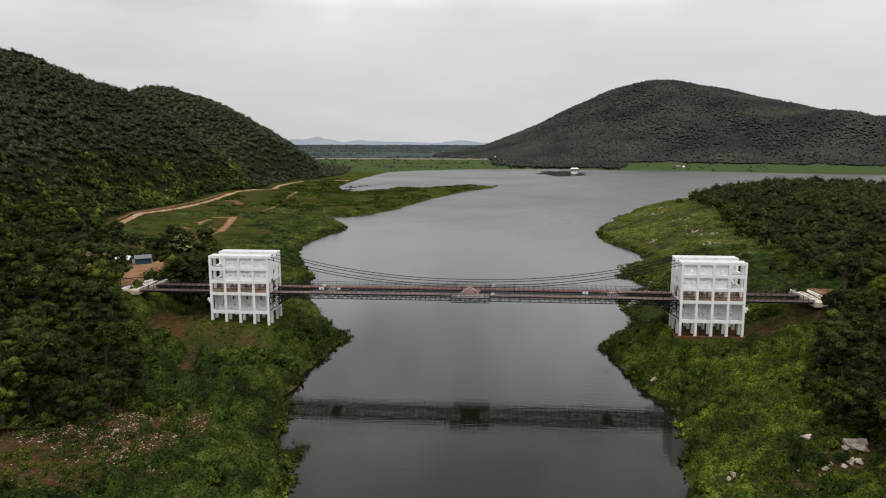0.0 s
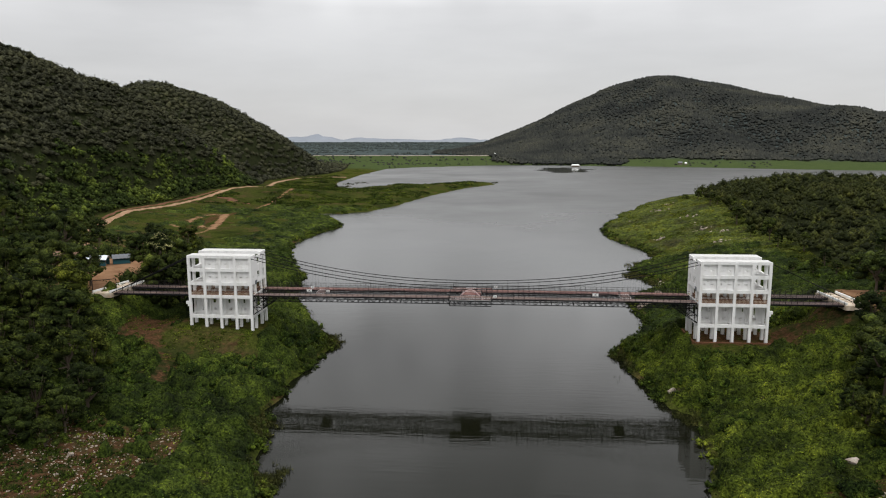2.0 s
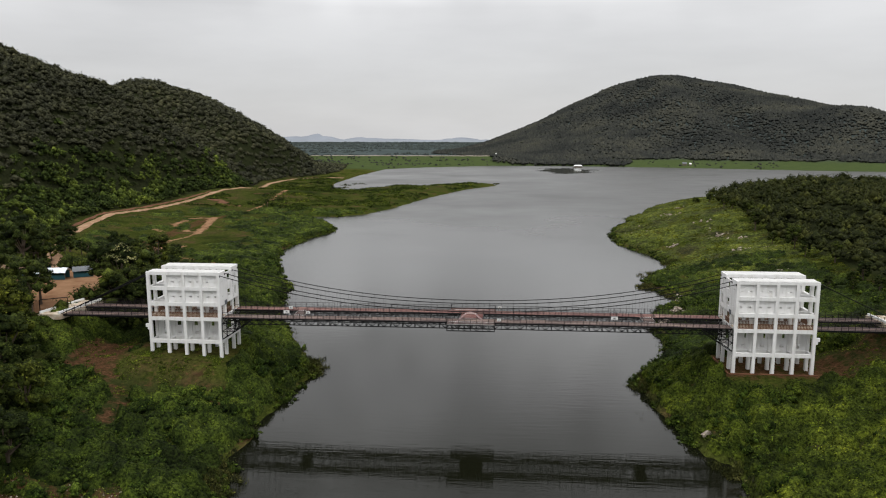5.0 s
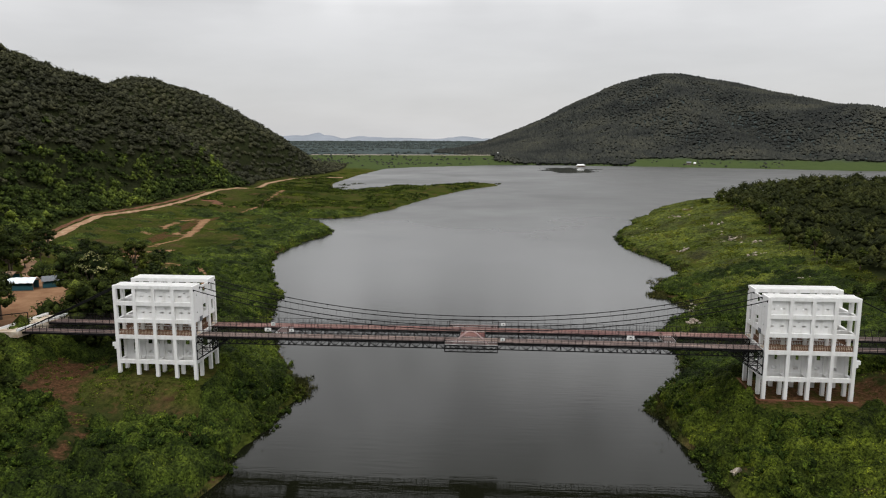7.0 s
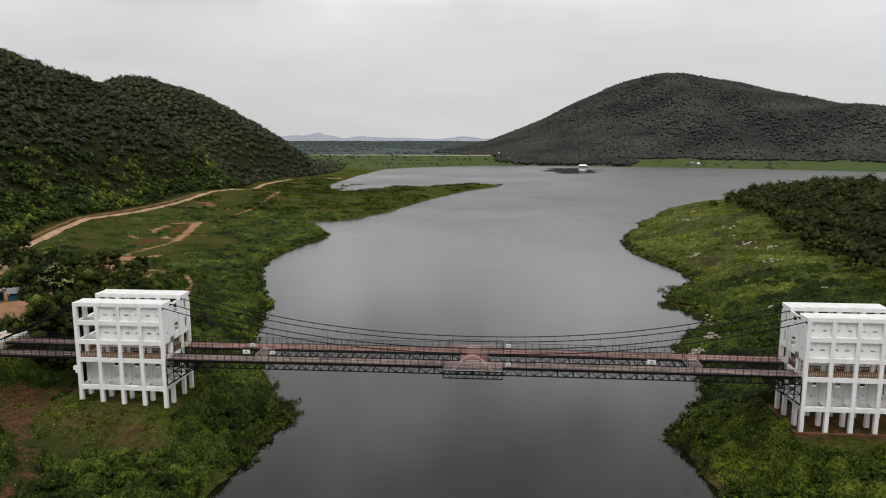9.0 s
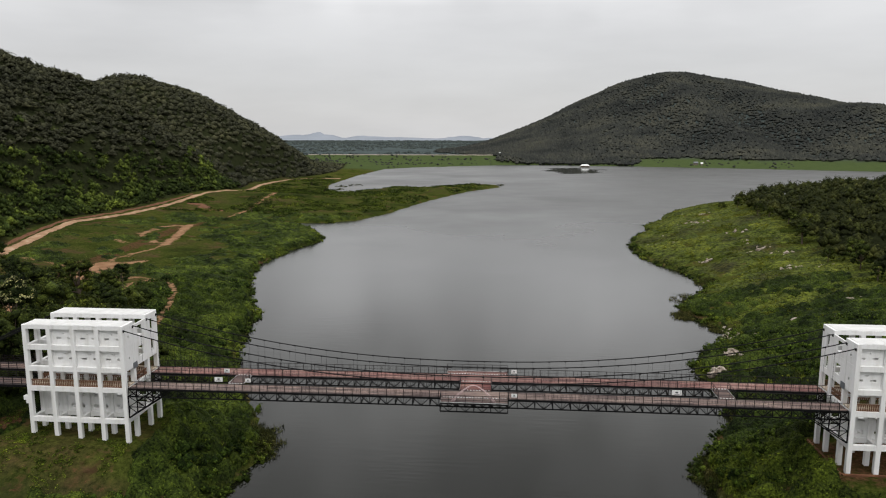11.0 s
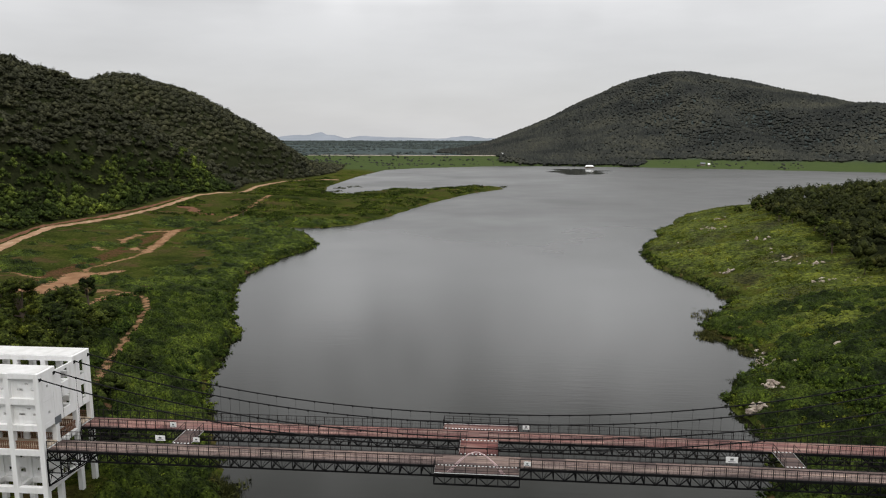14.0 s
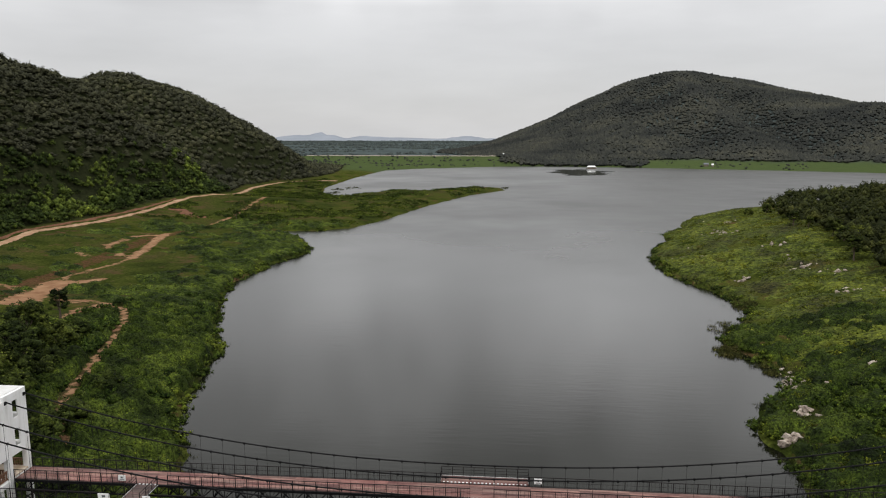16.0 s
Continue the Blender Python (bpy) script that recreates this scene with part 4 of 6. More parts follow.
def footbridge(y0, y1, boards, label):
    root = empty("footbridge", 0, (y0 + y1) / 2, 14.9, label, "footbridge", "twin suspension footbridges")
    base = Vector(root.location)
    yc = (y0 + y1) / 2
    depth = 1.25

    def frame_at(x, y, dz=0.0):
        slope = math.atan(-2 * 0.12 * x / HALF ** 2)
        return pose(x, y - base.y, deck_z(x) - base.z + dz, 0, -math.degrees(slope), 0)

    # boards, laid lengthwise
    nb = 7
    wide = (y1 - y0 - 0.2) / nb
    seg = 2 * PITCH
    bm = bmesh.new()
    box(bm, -seg / 2 + 0.006, seg / 2 - 0.006, -wide / 2 + 0.012, wide / 2 - 0.012, -0.06, 0.0)
    first = part("deck_board", bm, boards, root)
    n = int(round(2 * HALF / seg))
    count = 0
    for i in range(n):
        for j in range(nb):
            x = -HALF + (i + 0.5) * 2 * HALF / n
            m = frame_at(x, y0 + 0.1 + (j + 0.5) * wide, random.uniform(-0.012, 0.012)) @ Matrix.Diagonal((2 * HALF / n / seg, 1, 1, 1))
            if count == 0:
                first.matrix_basis = m
            else:
                again(first, root, m)
            count += 1
    # truss members
    bm = bmesh.new()
    bar(bm, (0, 0, -depth), (0, 0, -0.06), 0.10)
    vert = part("truss_post", bm, M_STEEL, root)
    bm = bmesh.new()
    bar(bm, (-PITCH / 2, 0, -0.12), (0, 0, -depth), 0.10)
    bar(bm, (0, 0, -depth), (PITCH / 2, 0, -0.12), 0.10)
    bar(bm, (0, 0, -depth), (0, 0, -0.12), 0.07)
    bar(bm, (-PITCH / 4, 0, -0.12), (0, 0, -depth), 0.045)
    bar(bm, (PITCH / 4, 0, -0.12), (0, 0, -depth), 0.045)
    diag = part("truss_brace", bm, M_STEEL, root)
    bm = bmesh.new()
    bar(bm, (-PITCH / 2, 0, -0.14), (PITCH / 2, 0, -0.14), 0.16, 0.26)
    top = part("top_chord", bm, M_STEEL, root)
    bm = bmesh.new()
    bar(bm, (-PITCH / 2, 0, -depth), (PITCH / 2, 0, -depth), 0.15, 0.15)
    low = part("bottom_chord", bm, M_STEEL, root)
    bm = bmesh.new()
    bar(bm, (0, y0 - yc, -0.2), (0, y1 - yc, -0.2), 0.14, 0.22)
    bar(bm, (0, y0 - yc, -depth), (0, y1 - yc, -depth), 0.10)
    bar(bm, (0, y0 - yc, -depth), (0, y1 - yc, -0.2), 0.07)
    cross = part("floor_beam", bm, M_STEEL, root)
    bm = bmesh.new()
    bar(bm, (0, 0, -0.05), (0, 0, 1.08), 0.075)
    post = part("rail_post", bm, M_RAIL, root)
    bm = bmesh.new()
    for z, h in ((1.05, 0.06), (0.55, 0.024), (0.1, 0.03)):
        bar(bm, (-PITCH / 2, 0, z), (PITCH / 2, 0, z), h)
    for k in range(6):
        bar(bm, (-PITCH / 2 + (k + 0.5) * PITCH / 6, 0, 0.1), (-PITCH / 2 + (k + 0.5) * PITCH / 6, 0, 1.05), 0.018)
    rail = part("rail_panel", bm, M_RAIL, root)
    used = set()

    def lay(ob, m):
        if ob.name in used:
            again(ob, root, m)
        else:
            used.add(ob.name)
            ob.matrix_basis = m

    inner = y1 if y0 < 4 else y0                    # the side that faces the other bridge
    outer = y0 if y0 < 4 else y1
    for i in range(PANELS + 1):
        x = -HALF + i * PITCH
        lay(cross, frame_at(x, yc))
        for y in (y0, y1):
            lay(vert, frame_at(x, y))
    for i in range(PANELS):
        x = -HALF + (i + 0.5) * PITCH
        for y in (y0, y1):
            lay(diag, frame_at(x, y))
            lay(top, frame_at(x, y))
            lay(low, frame_at(x, y))
            open_ = (y == inner and (abs(x) < 2.3 or 33.4 < abs(x) < 36.4)) or (y == outer and abs(x) < 4.8)
            if not open_:
                lay(rail, frame_at(x, y))
                for dx in (-PITCH / 2, 0):
                    lay(post, frame_at(x + dx, y))
    # main cables and their hangers
    bm = bmesh.new()
    bar(bm, (0, 0, 0), (0, 0, 1), 0.022)
    hang = part("hanger", bm, M_STEEL, root)
    for y in (y0 + 0.02, y1 - 0.02):
        bm = bmesh.new()
        tube(bm, [(x, y - base.y, cable_z(x) - base.z) for x in np.linspace(-HALF - 0.3, HALF + 0.3, 61)], 0.075, 8)
        part("main_cable", bm, M_STEEL, root, "black steel main cable")
        for s in (-1, 1):
            bm = bmesh.new()
            tube(bm, [(s * 65.2, y - base.y, 23.5 - base.z), (s * 74, y - base.y, 19.3 - base.z), (s * 86, y - base.y, 13.8 - base.z)], 0.075, 8)
            part("back_stay", bm, M_STEEL, root, "black steel back stay")
        for i in range(1, PANELS):
            x = -HALF + i * PITCH
            lay(hang, Matrix.Translation((x, y - base.y, deck_z(x) - base.z)) @ Matrix.Diagonal((1, 1, cable_z(x) - deck_z(x), 1)))
    # cable clamps
    bm = bmesh.new()
    box(bm, -0.075, 0.075, -0.09, 0.09, -0.12, 0.09)
    clamp = part("cable_clamp", bm, M_STEEL, root)
    for y in (y0 + 0.02, y1 - 0.02):
        for i in range(1, PANELS, 1):
            x = -HALF + i * PITCH
            lay(clamp, Matrix.Translation((x, y - base.y, cable_z(x) - base.z)))
    # approach spans from the towers to the land
    for s in (-1, 1):
        a, b = 65.1, (81.0 if s > 0 else 83.0)
        for j in range(nb):
            yy = y0 + 0.1 + (j + 0.5) * wide - base.y
            bm = bmesh.new()
            x0, x1 = sorted((s * a, s * b))
            box(bm, x0, x1, yy - wide / 2 + 0.012, yy + wide / 2 - 0.012, 14.80 - base.z, 14.86 - base.z)
            part("approach_board", bm, M_DARKBOARD, root)
        for y in (y0, y1):
            bm = bmesh.new()
            bar(bm, (s * a, y - base.y, 14.7 - base.z), (s * b, y - base.y, 14.7 - base.z), 0.14, 0.35)
            part("approach_girder", bm, M_STEEL, root)
            bm = bmesh.new()
            for z in (1.05, 0.7, 0.4, 0.1):
                bar(bm, (s * a, y - base.y, 14.95 + z - base.z), (s * b, y - base.y, 14.95 + z - base.z), 0.05)
            part("approach_rail", bm, M_RAIL, root)
            for k in range(13):
                xk = s * (a + (k + 0.5) * (b - a) / 13)
                lay(post, Matrix.Translation((xk, y - base.y, 14.95 - base.z)))
        for k in range(4):
            bm = bmesh.new()
            xk = s * (a + (k + 0.5) * (b - a) / 4)
            bar(bm, (xk, y0 - base.y, 14.6 - base.z), (xk, y1 - base.y, 14.6 - base.z), 0.14)
            part("approach_beam", bm, M_STEEL, root)
    return root


footbridge(0.12, 2.95, M_PLANK_F, "suspension footbridge with grey-brown boards and black steel truss")
footbridge(6.90, 9.85, M_PLANK_B, "suspension footbridge with red-brown boards and black steel truss")


# ---- viewing platforms, cross links ----
def platform(x0, x1, y0, y1, name, label, category, rails, dots, truss=True, boards=None):
    """A boarded platform between or beside the footbridges."""
    xm = (x0 + x1) / 2
    zt = deck_z(xm)
    root = empty(name, xm, (y0 + y1) / 2, zt - 0.2, label, category)
    base = Vector(root.location)

    def put(nm, bm, material, lab=""):
        bmesh.ops.translate(bm, verts=bm.verts[:], vec=-base)
        return part(nm, bm, material, root, lab)

    n = max(3, int((y1 - y0) / 0.42))
    for k in range(n):
        bm = bmesh.new()
        a, b = y0 + k * (y1 - y0) / n, y0 + (k + 1) * (y1 - y0) / n
        box(bm, x0, x1, a + 0.012, b - 0.012, zt - 0.05, zt + 0.012)
        put("platform_board", bm, boards or M_DARKBOARD)
    for xa, ya, xb, yb in rails:
        bm = bmesh.new()
        ln = math.hypot(xb - xa, yb - ya)
        for z in (1.05, 0.72, 0.4, 0.1):
            bar(bm, (xa, ya, zt + z), (xb, yb, zt + z), 0.05 if z > 1 else 0.035)
        put("rail", bm, M_RAIL)
        for k in range(max(2, int(ln / 1.1)) + 1):
            f = k / max(2, int(ln / 1.1))
            bm = bmesh.new()
            bar(bm, (xa + f * (xb - xa), ya + f * (yb - ya), zt), (xa + f * (xb - xa), ya + f * (yb - ya), zt + 1.08), 0.06)
            put("rail_post", bm, M_RAIL)
        bm = bmesh.new()
        bar(bm, (xa, ya, zt + 0.05), (xb, yb, zt + 0.05), 0.06, 0.07)
        put("white_kerb", bm, M_SIGN, "white painted edge")
    for xa, ya, xb, yb in dots:
        ln = math.hypot(xb - xa, yb - ya)
        n = int(ln / 0.40)
        for k in range(n):
            f = (k + 0.5) / n
            cx, cy = xa + f * (xb - xa), ya + f * (yb - ya)
            bm = bevelled_box(cx - 0.095, cx + 0.095, cy - 0.07, cy + 0.07, zt + 0.014, zt + 0.10, 0.02)
            put("white_block", bm, M_SIGN, "small white painted block")
    if truss:
        ys = (y0, y1)
        for y in ys:
            bm = bmesh.new()
            for z in (zt - 0.12, zt - 1.25):
                bar(bm, (x0, y, z), (x1, y, z), 0.15)
            n = max(2, int(round((x1 - x0) / 2.3)))
            for k in range(n + 1):
                xk = x0 + k * (x1 - x0) / n
                bar(bm, (xk, y, zt - 0.1), (xk, y, zt - 1.25), 0.10)
                if k < n:
                    xh = x0 + (k + 0.5) * (x1 - x0) / n
                    xn = x0 + (k + 1) * (x1 - x0) / n
                    bar(bm, (xk, y, zt - 0.15), (xh, y, zt - 1.2), 0.08)
                    bar(bm, (xh, y, zt - 1.2), (xn, y, zt - 0.15), 0.08)
                    bar(bm, (xh, y, zt - 0.15), (xh, y, zt - 1.2), 0.05)
            put("side_truss", bm, M_STEEL)
        for xk in (x0, xm, x1):
            bm = bmesh.new()
            bar(bm, (xk, y0, zt - 0.2), (xk, y1, zt - 0.2), 0.12)
            bar(bm, (xk, y0, zt - 1.2), (xk, y1, zt - 1.2), 0.1)
            put("floor_beam", bm, M_STEEL)
    return root


platform(-4.45, 4.75, -1.75, 0.02, "viewing_platform", "dark boarded viewing platform edged with small white blocks", "platform",
         [(-4.45, -1.75, 4.75, -1.75), (-4.45, -1.75, -4.45, 0.0), (4.75, -1.75, 4.75, 0.0)], [(-4.3, 0.12, 4.6, 0.12)])
platform(-4.45, 4.75, 9.95, 11.5, "viewing_platform", "reddish boarded viewing platform with white edging over the water", "platform",
         [(-4.45, 11.5, 4.75, 11.5), (-4.45, 10.0, -4.45, 11.5), (4.75, 10.0, 4.75, 11.5)], [(-4.3, 10.0, 4.6, 10.0)], True, M_PLANK_B)
platform(-2.1, 2.4, 3.02, 6.83, "cross_walk", "dark red boarded cross walk between the two footbridges", "cross walk",
         [(-2.1, 3.1, -2.1, 6.75), (2.4, 3.1, 2.4, 6.75)], [(-2.0, 3.05, 2.3, 3.05), (-2.0, 6.8, 2.3, 6.8)], True, M_PLANK_R)
for sx in (-1, 1):
    a, b = sorted((sx * 33.7, sx * 36.0))
    platform(a, b, 3.02, 6.83, "cross_walk", "narrow dark boarded cross walk with white side rails", "cross walk",
             [(a, 3.1, a, 6.75), (b, 3.1, b, 6.75)], [(a + 0.1, 3.05, b - 0.1, 3.05), (a + 0.1, 6.8, b - 0.1, 6.8)], False)


def notice_sign(x, y, w, h, back=False):
    z = deck_z(x) + 0.35
    root = empty("notice_sign", x, y, z, "white notice board with a dark mark, fixed to the rail", "sign", "bridge notice boards")
    board = part("board", bevelled_box(-w / 2, w / 2, -0.025, 0.025, 0, h, 0.01), M_SIGN, root)
    bm = bmesh.new()
    box(bm, -w * 0.14, w * 0.14, -0.04, -0.026, h * 0.42, h * 0.75)
    part("emblem", bm, M_PRINT, board, "dark emblem")
    bm = bmesh.new()
    box(bm, -w * 0.3, w * 0.3, -0.04, -0.026, h * 0.16, h * 0.27)
    part("line_of_print", bm, M_GREYPANEL, board, "grey line of unreadable print")
    for s in (-1, 1):
        bm = bmesh.new()
        bar(bm, (s * w * 0.4, 0.045, -0.35), (s * w * 0.4, 0.045, h), 0.04)
        part("sign_post", bm, M_STEEL, root)


for x_, y_, w_, h_ in ((-37.3, 2.87, 1.2, 0.65), (-32.9, 2.87, 0.8, 0.55), (28.0, 2.87, 1.3, 0.7), (5.7, 9.77, 0.8, 0.6), (5.6, 0.02, 0.75, 0.5), (-37.6, 6.82, 0.8, 0.6)):
    notice_sign(x_, y_, w_, h_)

# the light arch on the front platform
arch = empty("light_arch", 0.1, -1.6, deck_z(0), "slender pinkish-white arch of tubes on the viewing platform", "arch")
ARCHES = ((3.15, 2.5, 0.0), (2.98, 2.46, 0.12), (2.81, 2.40, 0.24), (2.64, 2.3, 0.36))


def arch_z(f, rise):
    return rise * (1 - abs(f) ** 1.65) + 0.02


for half, rise, dy in ARCHES:
    bm = bmesh.new()
    tube(bm, [(half * f, dy, arch_z(f, rise)) for f in np.linspace(-1, 1, 29)], 0.022, 6)
    part("tube", bm, M_LAMPTUBE, arch)
for f in np.linspace(-0.92, 0.92, 13):
    bm = bmesh.new()
    bar(bm, (ARCHES[0][0] * f, 0, arch_z(f, ARCHES[0][1])), (ARCHES[3][0] * f, 0.36, arch_z(f, ARCHES[3][1])), 0.02)
    part("rung", bm, M_LAMPTUBE, arch)


# ---- landings at both ends ----
def landing(side, x_front, x_back, label):
    root = empty("landing", side * (x_front + x_back) / 2, 5, 13.4, label, "landing", "bridge landings")
    base = Vector(root.location)
    bm = bmesh.new()
    quad = [(x_front - 3.6, -0.6), (x_front + 1.0, -0.6), (x_back + 1.0, 12.2), (x_back - 3.6, 12.2)]
    lo = [bm.verts.new((side * x - base.x, y - base.y, 0.5)) for x, y in quad]
    hi = [bm.verts.new((side * x - base.x, y - base.y, 1.56)) for x, y in quad]
    bm.faces.new(hi if side > 0 else hi[::-1])
    for k in range(4):
        bm.faces.new((lo[k], lo[(k + 1) % 4], hi[(k + 1) % 4], hi[k]))
    bmesh.ops.recalc_face_normals(bm, faces=bm.faces[:])
    part("slab", bm, M_CREAM, root, "worn tan concrete slab")
    for off in (-3.3, 0.7):
        bm = bmesh.new()
        a = Vector((side * (x_front + off) - base.x, -0.4 - base.y, 1.85))
        b = Vector((side * (x_back + off) - base.x, 12.0 - base.y, 1.85))
        bar(bm, a, b, 0.3, 0.5)
        bmesh.ops.bevel(bm, geom=bm.edges[:], offset=0.04, segments=1, affect="EDGES")
        part("white_parapet", bm, M_SIGN, root, "low white painted parapet")
    for k in range(5):
        f = (k + 0.5) / 5
        x = side * (x_front + f * (x_back - x_front)) - base.x
        part("step", bevelled_box(x - 1.4, x + 1.4, -0.4 + f * 12.4 - base.y - 0.5, -0.4 + f * 12.4 - base.y + 0.5, 1.565, 1.65, 0.02), M_CREAM, root)
    return root


landing(-1, 87.0, 85.0, "concrete landing with white parapets beside the dirt lot")
landing(1, 84.0, 83.0, "concrete landing with white parapets at the wood's edge")

gate = empty("height_barrier", -86.8, 3.0, 14.4, "thin dark steel height barrier at the landing", "barrier")
for dx in (-2.1, 2.1):
    bm = bmesh.new()
    bar(bm, (dx, dx * 0.7, 0), (dx, dx * 0.7, 3.0), 0.12)
    part("post", bm, M_STEEL, gate)
bm = bmesh.new()
bar(bm, (-2.1, -1.47, 3.0), (2.1, 1.47, 3.0), 0.14)
part("crossbar", bm, M_STEEL, gate)


# ---- stalls on the lot, raft, far huts ----
def stall(x, y, z, ln, wd, ht, turn, roof, skirt, label):
    root = empty("market_stall", x, y, z, label, "stall", "stalls on the dirt lot")
    root.rotation_euler = (0, 0, radians(turn))
    for sx in (-1, 1):
        for sy in (-1, 1):
            bm = bmesh.new()
            bar(bm, (sx * ln * 0.46, sy * wd * 0.42, 0), (sx * ln * 0.46, sy * wd * 0.42, ht), 0.12)
            part("post", bm, M_TIMBER, root)
    for s in (-1, 1):
        bm = bmesh.new()
        ridge, eave = ht + 0.9, ht - 0.1
        n = 14
        rows = []
        for k in range(n + 1):
            xk = -ln / 2 + ln * k / n
            sag = 0.06 * math.sin(k * 2.2)
            rows.append([bm.verts.new((xk, 0, ridge + sag)), bm.verts.new((xk, s * wd * 0.3, (ridge + eave) / 2 + sag * 0.6 + 0.08)), bm.verts.new((xk, s * wd * 0.58, eave + sag))])
        for a, b in zip(rows, rows[1:]):
            for k in range(2):
                bm.faces.new((a[k], b[k], b[k + 1], a[k + 1]))
        bmesh.ops.recalc_face_normals(bm, faces=bm.faces[:])
        bmesh.ops.solidify(bm, geom=bm.faces[:], thickness=0.05)
        part("roof_sheet", bm, roof, root)
    part("skirt", bevelled_box(-ln * 0.46, ln * 0.46, -wd * 0.44, -wd * 0.40, 0.05, 1.15, 0.02), skirt, root, "dark teal cloth front")
    part("back_sheet", bevelled_box(-ln * 0.46, ln * 0.46, wd * 0.40, wd * 0.44, 0.05, ht - 0.1, 0.02), skirt, root)
    part("counter", bevelled_box(-ln * 0.42, ln * 0.42, -wd * 0.38, -wd * 0.1, 0.75, 0.85, 0.02), M_TIMBER, root)
    return root


stall(-119, 41.5, 14.4, 11, 5, 2.3, 8, M_TIN, M_TEAL, "long stall with rusty brown roof and teal cloth front")
stall(-109, 36.5, 14.4, 8, 3.8, 2.0, 12, M_TARP, M_TEAL, "stall under a pale white-blue tarpaulin roof")
stall(-103, 40.5, 14.4, 5, 3.2, 1.8, 30, M_GREYPANEL, M_TEAL, "small stall under a dark grey sheet roof")

raft = empty("floating_house", 124, 1010, WATER, "small white-roofed floating house moored on the water", "raft house")
part("float_deck", bevelled_box(-10, 10, -5, 5, -0.3, 0.7, 0.1), M_TIMBER, raft)
part("cabin_wall", bevelled_box(-7.5, 7.5, -3.5, 3.5, 0.7, 3.2, 0.05), M_TIMBER, raft)
bm = bmesh.new()
rv = [bm.verts.new(p) for p in ((-9, -5, 3.2), (9, -5, 3.2), (9, 5, 3.2), (-9, 5, 3.2), (-6, 0, 5.6), (6, 0, 5.6))]
for f in ((0, 1, 5, 4), (2, 3, 4, 5), (1, 2, 5), (3, 0, 4), (3, 2, 1, 0)):
    bm.faces.new([rv[i] for i in f])
part("roof", bm, M_SIGN, raft, "white hipped roof")
raft.scale = (0.75, 0.75, 0.8)


def far_hut(x, y, w, roof, label):
    z = float(height(np.array([x]), np.array([y]))[0][0])
    root = empty("lakeside_hut", x, y, z, label, "hut")
    part("wall", bevelled_box(-w / 2, w / 2, -w / 3, w / 3, -1, 3.0, 0.05), M_TIMBER, root)
    bm = bmesh.new()
    v = [bm.verts.new(p) for p in ((-w * 0.6, -w * 0.45, 2.9), (w * 0.6, -w * 0.45, 2.9), (w * 0.6, w * 0.45, 2.9), (-w * 0.6, w * 0.45, 2.9), (-w * 0.6, 0, 5), (w * 0.6, 0, 5))]
    for f in ((0, 1, 5, 4), (2, 3, 4, 5), (1, 2, 5), (3, 0, 4), (3, 2, 1, 0)):
        bm.faces.new([v[i] for i in f])
    part("roof", bm, roof, root)


far_hut(292, 1030, 6, M_GREYPANEL, "small hut with a grey roof on the far shore")
far_hut(299, 1022, 3, M_SIGN, "tiny white hut on the far grassy shore")
far_hut(-5, 1116, 4, M_SIGN, "small white hut at the end of the dam")
far_hut(-160, 1190, 9, M_TIN, "low brown-roofed house behind the dam")


# ---- plants ----
rng = np.random.default_rng(7)


def ico_arrays(level):
    bm = bmesh.new()
    bmesh.ops.create_icosphere(bm, subdivisions=level, radius=1)
    v = np.array([q.co[:] for q in bm.verts])
    f = np.array([[q.index for q in t.verts] for t in bm.faces])
    bm.free()
    return v, f


ICO1 = ico_arrays(1)
OCT = (np.array([(1, 0, 0), (-1, 0, 0), (0, 1, 0), (0, -1, 0), (0, 0, 1), (0, 0, -1.0)]),
       np.array([(0, 2, 4), (2, 1, 4), (1, 3, 4), (3, 0, 4), (2, 0, 5), (1, 2, 5), (3, 1, 5), (0, 3, 5)]))


def outward(n, low):
    d = rng.normal(size=(n * 4 + 8, 3))
    d /= np.linalg.norm(d, axis=1)[:, None]
    return d[d[:, 2] > low][:n]


def with_core(v, f, rx, rz, core, core_mesh):
    f = np.column_stack([f, np.zeros(len(f), int)])
    if core:
        cv, cf = core_mesh
        cv = cv * np.array([rx, rx, rz]) * core * rng.uniform(0.72, 1.16, (len(cv), 1))
        f = np.concatenate([f, np.column_stack([cf + len(v), np.ones(len(cf), int)])])
        v = np.concatenate([v, cv])
    return v, f


